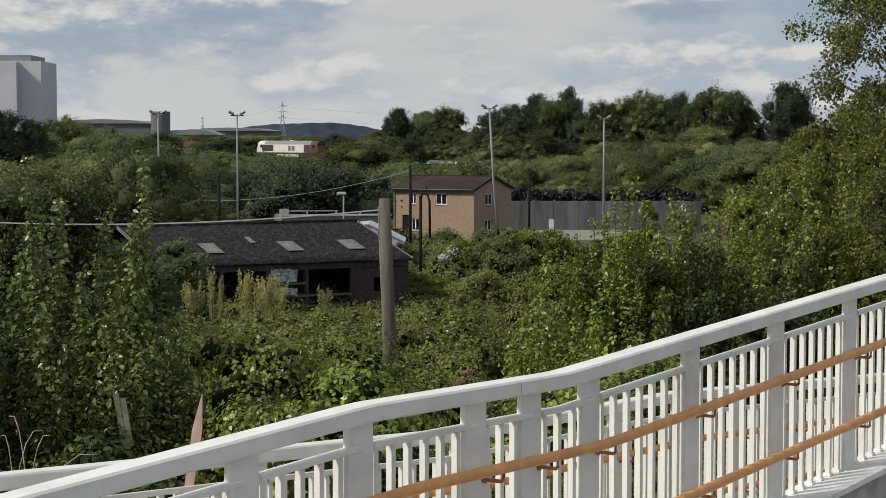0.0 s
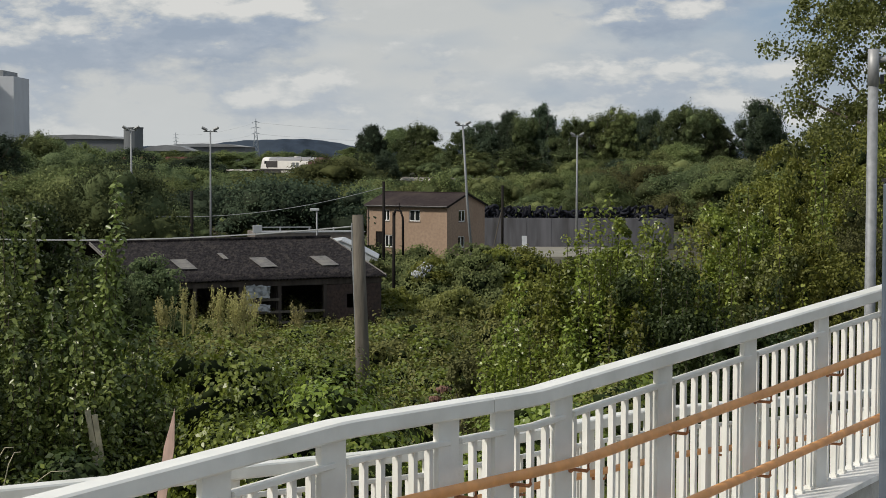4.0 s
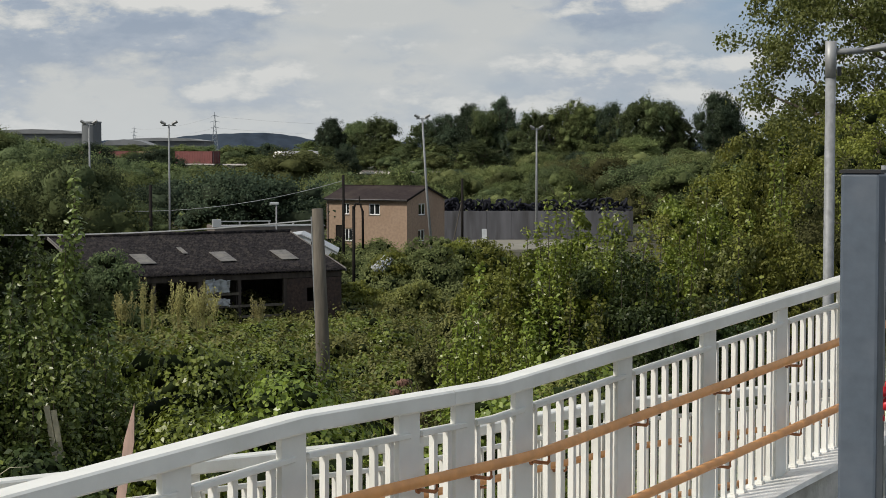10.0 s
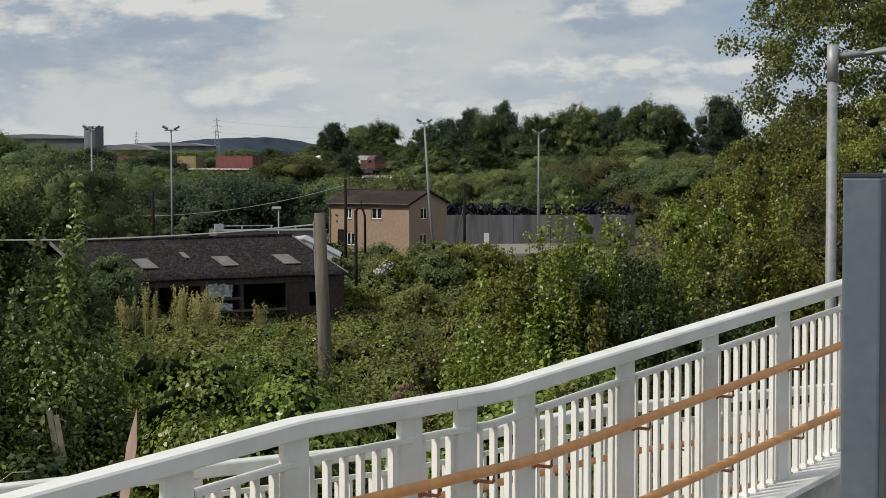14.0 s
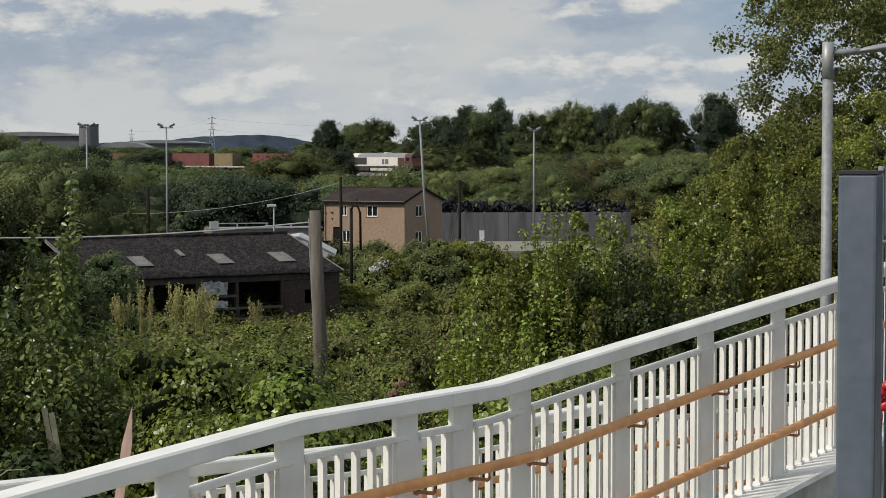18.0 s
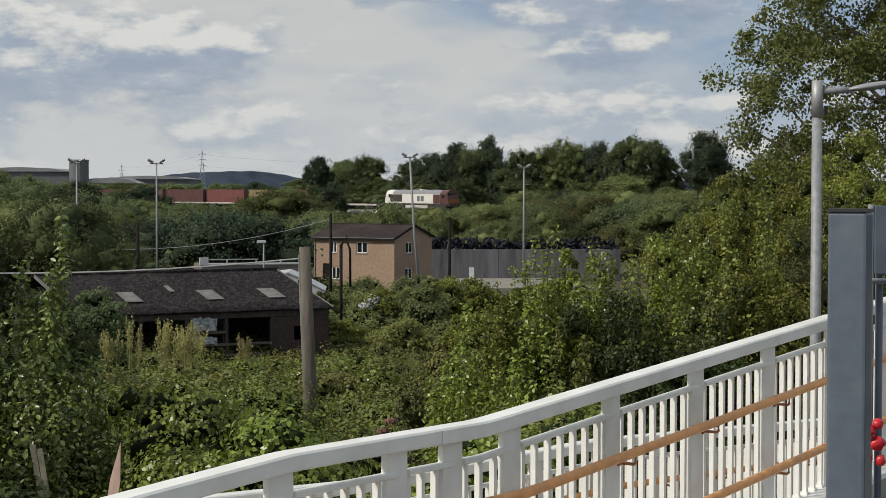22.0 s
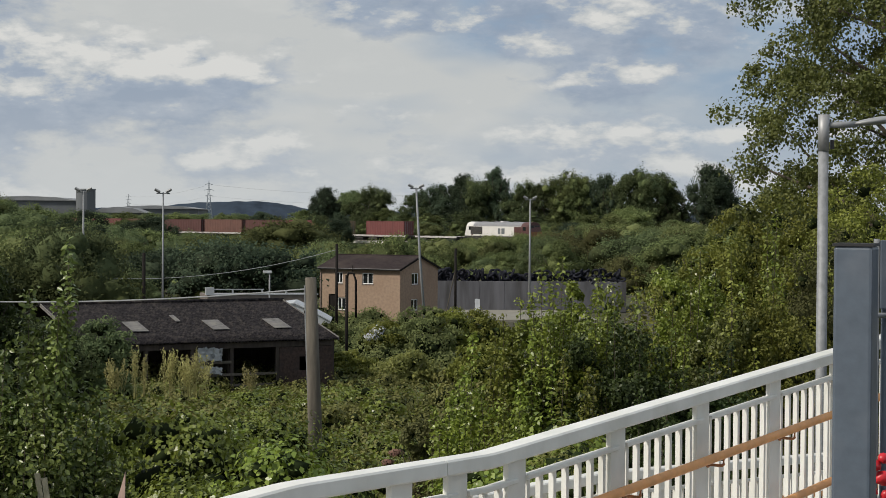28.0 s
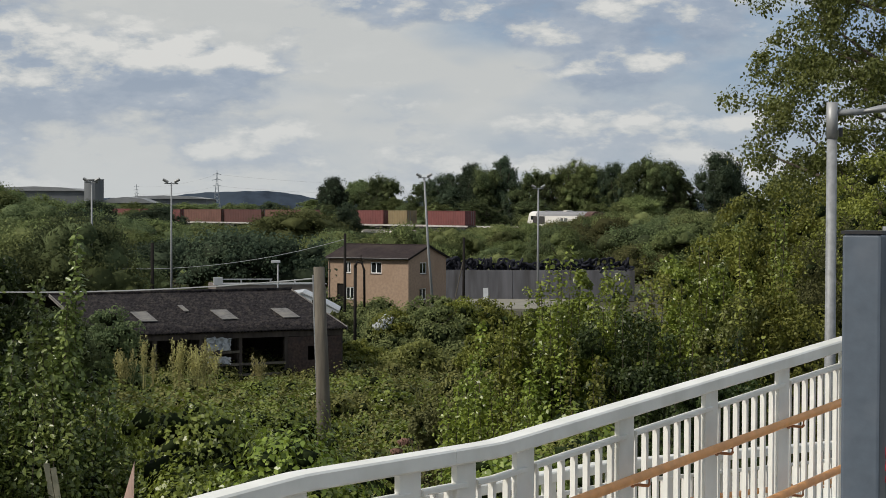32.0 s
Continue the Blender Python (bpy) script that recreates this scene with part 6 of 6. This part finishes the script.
# trees and high bushes of the left distance
FARLEFT = [(-0.0265, 364, 11.2, 6.5, "tree"), (-0.0165, 360, 10.8, 5.0, "dark"), (-0.023, 354, 9.0, 7.0, "scrub"), (-0.022, 410, 15.0, 8.0, "dark"), (-0.050, 395, 9.2, 8.0, "tree"), (-0.062, 400, 8.6, 8.0, "scrub"),
           (-0.172, 350, 10.8, 10, "scrub"), (-0.162, 345, 10.0, 8, "tree"), (-0.144, 345, 7.8, 8, "scrub"), (-0.128, 350, 10.0, 8, "tree"), (-0.157, 560, 11.2, 14, "scrub"), (-0.143, 600, 11.6, 15, "tree"), (-0.130, 620, 11.4, 14, "scrub"), (-0.118, 590, 11.6, 14, "tree"), (-0.105, 610, 11.3, 15, "scrub"), (-0.092, 640, 11.5, 15, "tree"), (-0.080, 620, 11.2, 14, "scrub"), (-0.068, 640, 11.6, 15, "tree"), (-0.055, 620, 11.2, 14, "scrub"),
           (-0.236, 240, 13.6, 12, "dark"), (-0.225, 300, 12.0, 12, "tree"), (-0.213, 322, 13.6, 12, "scrub"), (-0.204, 330, 14.4, 12, "scrub"), (-0.193, 330, 13.6, 12, "tree"), (-0.179, 336, 12.4, 11, "scrub"), (-0.152, 340, 11.0, 9, "dark"), (-0.185, 300, 10.4, 10, "scrub"), (-0.166, 340, 11.6, 12, "tree"), (-0.12, 330, 9.6, 11, "dark"),
           (-0.115, 360, 9.8, 9, "dark"), (-0.058, 420, 11.0, 9, "dark"), (-0.034, 330, 8.8, 10, "scrub"), (-0.018, 320, 9.6, 9, "dark"), (-0.21, 180, 8.2, 9, "scrub"), (-0.15, 260, 8.6, 10, "dark"),
           (-0.108, 210, 6.4, 8, "dark"), (-0.125, 230, 7.0, 9, "scrub"), (-0.05, 300, 7.6, 9, "scrub")]
for k, (b, y, top, w, m) in enumerate(FARLEFT):
    z = float(ground_z(b * y, y))
    kind = FAR[m][0]
    ob = copy_thing(kind, pose(b * y, y, z - 0.3, 0, 0, 61 * k + 20) @ Matrix.Diagonal((w / 11, w / 11, (top - z + 0.3) / 14, 1)))
    tagged(ob, "broad green tree on the rough ground", "tree", "trees of the rough ground")



def plume(name, label, category, x, y, z, h, w, n, seed, mat, leaf, upright=1.0):
    """A clump of upright stems with feathery heads."""
    rng = np.random.default_rng(seed)
    ob = thing(name, label, category, x, y, z)
    bm = bmesh.new()
    P, N = [], []
    for _ in range(n):
        a, r = rng.uniform(0, 6.28), w * 0.5 * rng.random() ** 0.6
        top = Vector((math.cos(a) * r * 1.3, math.sin(a) * r * 1.3, h * rng.uniform(0.65, 1.0)))
        tube(bm, [(math.cos(a) * r * 0.6, math.sin(a) * r * 0.6, -0.2), top], [0.012, 0.006], 4)
        for _ in range(64):
            t = rng.uniform(0.40, 1.0)
            P.append(np.array(top) * t + rng.normal(size=3) * 0.07 * h * (1.15 - t) + rng.normal(size=3) * 0.02)
            N.append(rng.normal(size=3) * np.array([1, 1, 0.3]))
    part("stalk", bm, L[mat], ob)
    part("seed_head", leaf_cloud("seed_head", np.array(P), np.array(N), leaf, seed, wide=0.4), L[mat], ob)["kind"] = "stuff"
    return ob


for k, (x, y, zt, h, w, n) in enumerate([(-9.8, 72, 4.45, 1.7, 0.8, 16), (-9.2, 73, 4.95, 2.0, 0.25, 5), (-8.9, 73, 4.55, 1.5, 0.3, 6), (-7.75, 72, 4.80, 2.0, 0.55, 16), (-7.0, 72, 4.70, 1.8, 0.9, 20), (-6.7, 72, 4.9, 1.9, 0.35, 8),
                                         (-4.6, 71, 4.35, 1.5, 0.5, 10), (-6.6, 74, 4.5, 1.5, 0.6, 10)]):
    plume("dry_grass_clump", "tall straw-yellow dry seed heads in front of the shed", "dry grass", x, y, zt - h, h, w, n, 1200 + k, "straw", 0.085)


def sprinkle(name, label, category, x, y, z, r, n, seed, mat, leaf, flat=0.5):
    rng = np.random.default_rng(seed)
    D = rng.normal(size=(n, 3))
    P = D / np.linalg.norm(D, axis=1, keepdims=True) * r * rng.random((n, 1)) ** 0.5 * np.array([1, 1, flat])
    ob = thing(name, label, category, x, y, z)
    part("blossom", leaf_cloud("blossom", P, D + np.array([0, -0.6, 0.5]), leaf, seed), mat, ob)
    return ob


for k, (x, y, z, r) in enumerate([(1.30, 20.0, 7.95, 0.17), (1.52, 19.6, 7.80, 0.15), (1.42, 20.3, 7.86, 0.18), (0.35, 23.0, 7.05, 0.10), (0.22, 21.0, 7.20, 0.08), (-1.05, 17.0, 7.60, 0.05)]):
    sprinkle("dried_flower_head", "brown-pink dried flower head among the weeds", "flowers", x, y, z, r, 160, 1300 + k, M["flower"], 0.035)
for k, (x, y, z) in enumerate([(-1.10, 17.3, 7.55), (-1.16, 17.2, 7.50), (-1.07, 17.2, 7.62)]):
    sprinkle("yellow_leaf_spray", "bright yellow autumn leaves among the brambles", "leaves", x, y, z, 0.07, 7, 1320 + k, L["yellow"], 0.10)
for k, (x, y, z, r) in enumerate([(0.6, 118, 2.7, 0.7), (0.1, 118, 2.3, 0.5)]):
    sprinkle("pale_blossom", "pale cream blossom on a bush by the house", "blossom", x, y, z, r, 60, 1330 + k, M["tarp"], 0.16)
stake = thing("broken_plank", "pointed pinkish broken plank standing in the brambles", "plank", -1.705, 12.3, 7.74)
bm = bmesh.new()
vs = [bm.verts.new(v) for v in ((-0.05, 0, -1.3), (-0.01, 0, -1.3), (0.050, 0, 0.30), (0.022, 0, 0.56), (-0.018, 0, 0.30))]
f = bm.faces.new(vs)
ext = bmesh.ops.extrude_face_region(bm, geom=[f])
bmesh.ops.translate(bm, vec=(0, 0.02, 0), verts=[v for v in ext["geom"] if isinstance(v, bmesh.types.BMVert)])
bmesh.ops.recalc_face_normals(bm, faces=bm.faces)
bm.transform(Matrix.Rotation(radians(7), 4, "Y"))
part("board", bm, M["plank"], stake)
sheet2 = thing("broken_fence_panel", "pale weathered fence panel leaning in the brambles", "fence panel", -2.30, 13.4, 7.98)
for k in range(2):
    b = boxes((-0.09 + 0.045 * k, 0, -1.8, -0.05 + 0.045 * k, 0.015, 0.16 - 0.04 * k))
    b.transform(Matrix.Rotation(radians(-9), 4, "Y"))
    part("slat", b, M["drystem"], sheet2)

stalks = thing("dead_stalks", "pale dry bent stalks standing among dark brambles", "dry stalks", -2.88, 12.2, 6.4)
rngd = np.random.default_rng(61)
for k in range(6):
    x, t = rngd.uniform(-0.14, 0.12), rngd.uniform(1.3, 1.8)
    lean_x = rngd.uniform(-0.20, 0.34)
    line = [(x + lean_x * u * u, 0.04 * k, t * (1.25 * u - 0.30 * u ** 3)) for u in np.linspace(0, 1.25, 9)]
    part("stalk", tube(bmesh.new(), line, [0.006 * (1 - 0.07 * i) for i in range(9)], 5), M["drystem"], stalks, smooth=True)

motions()
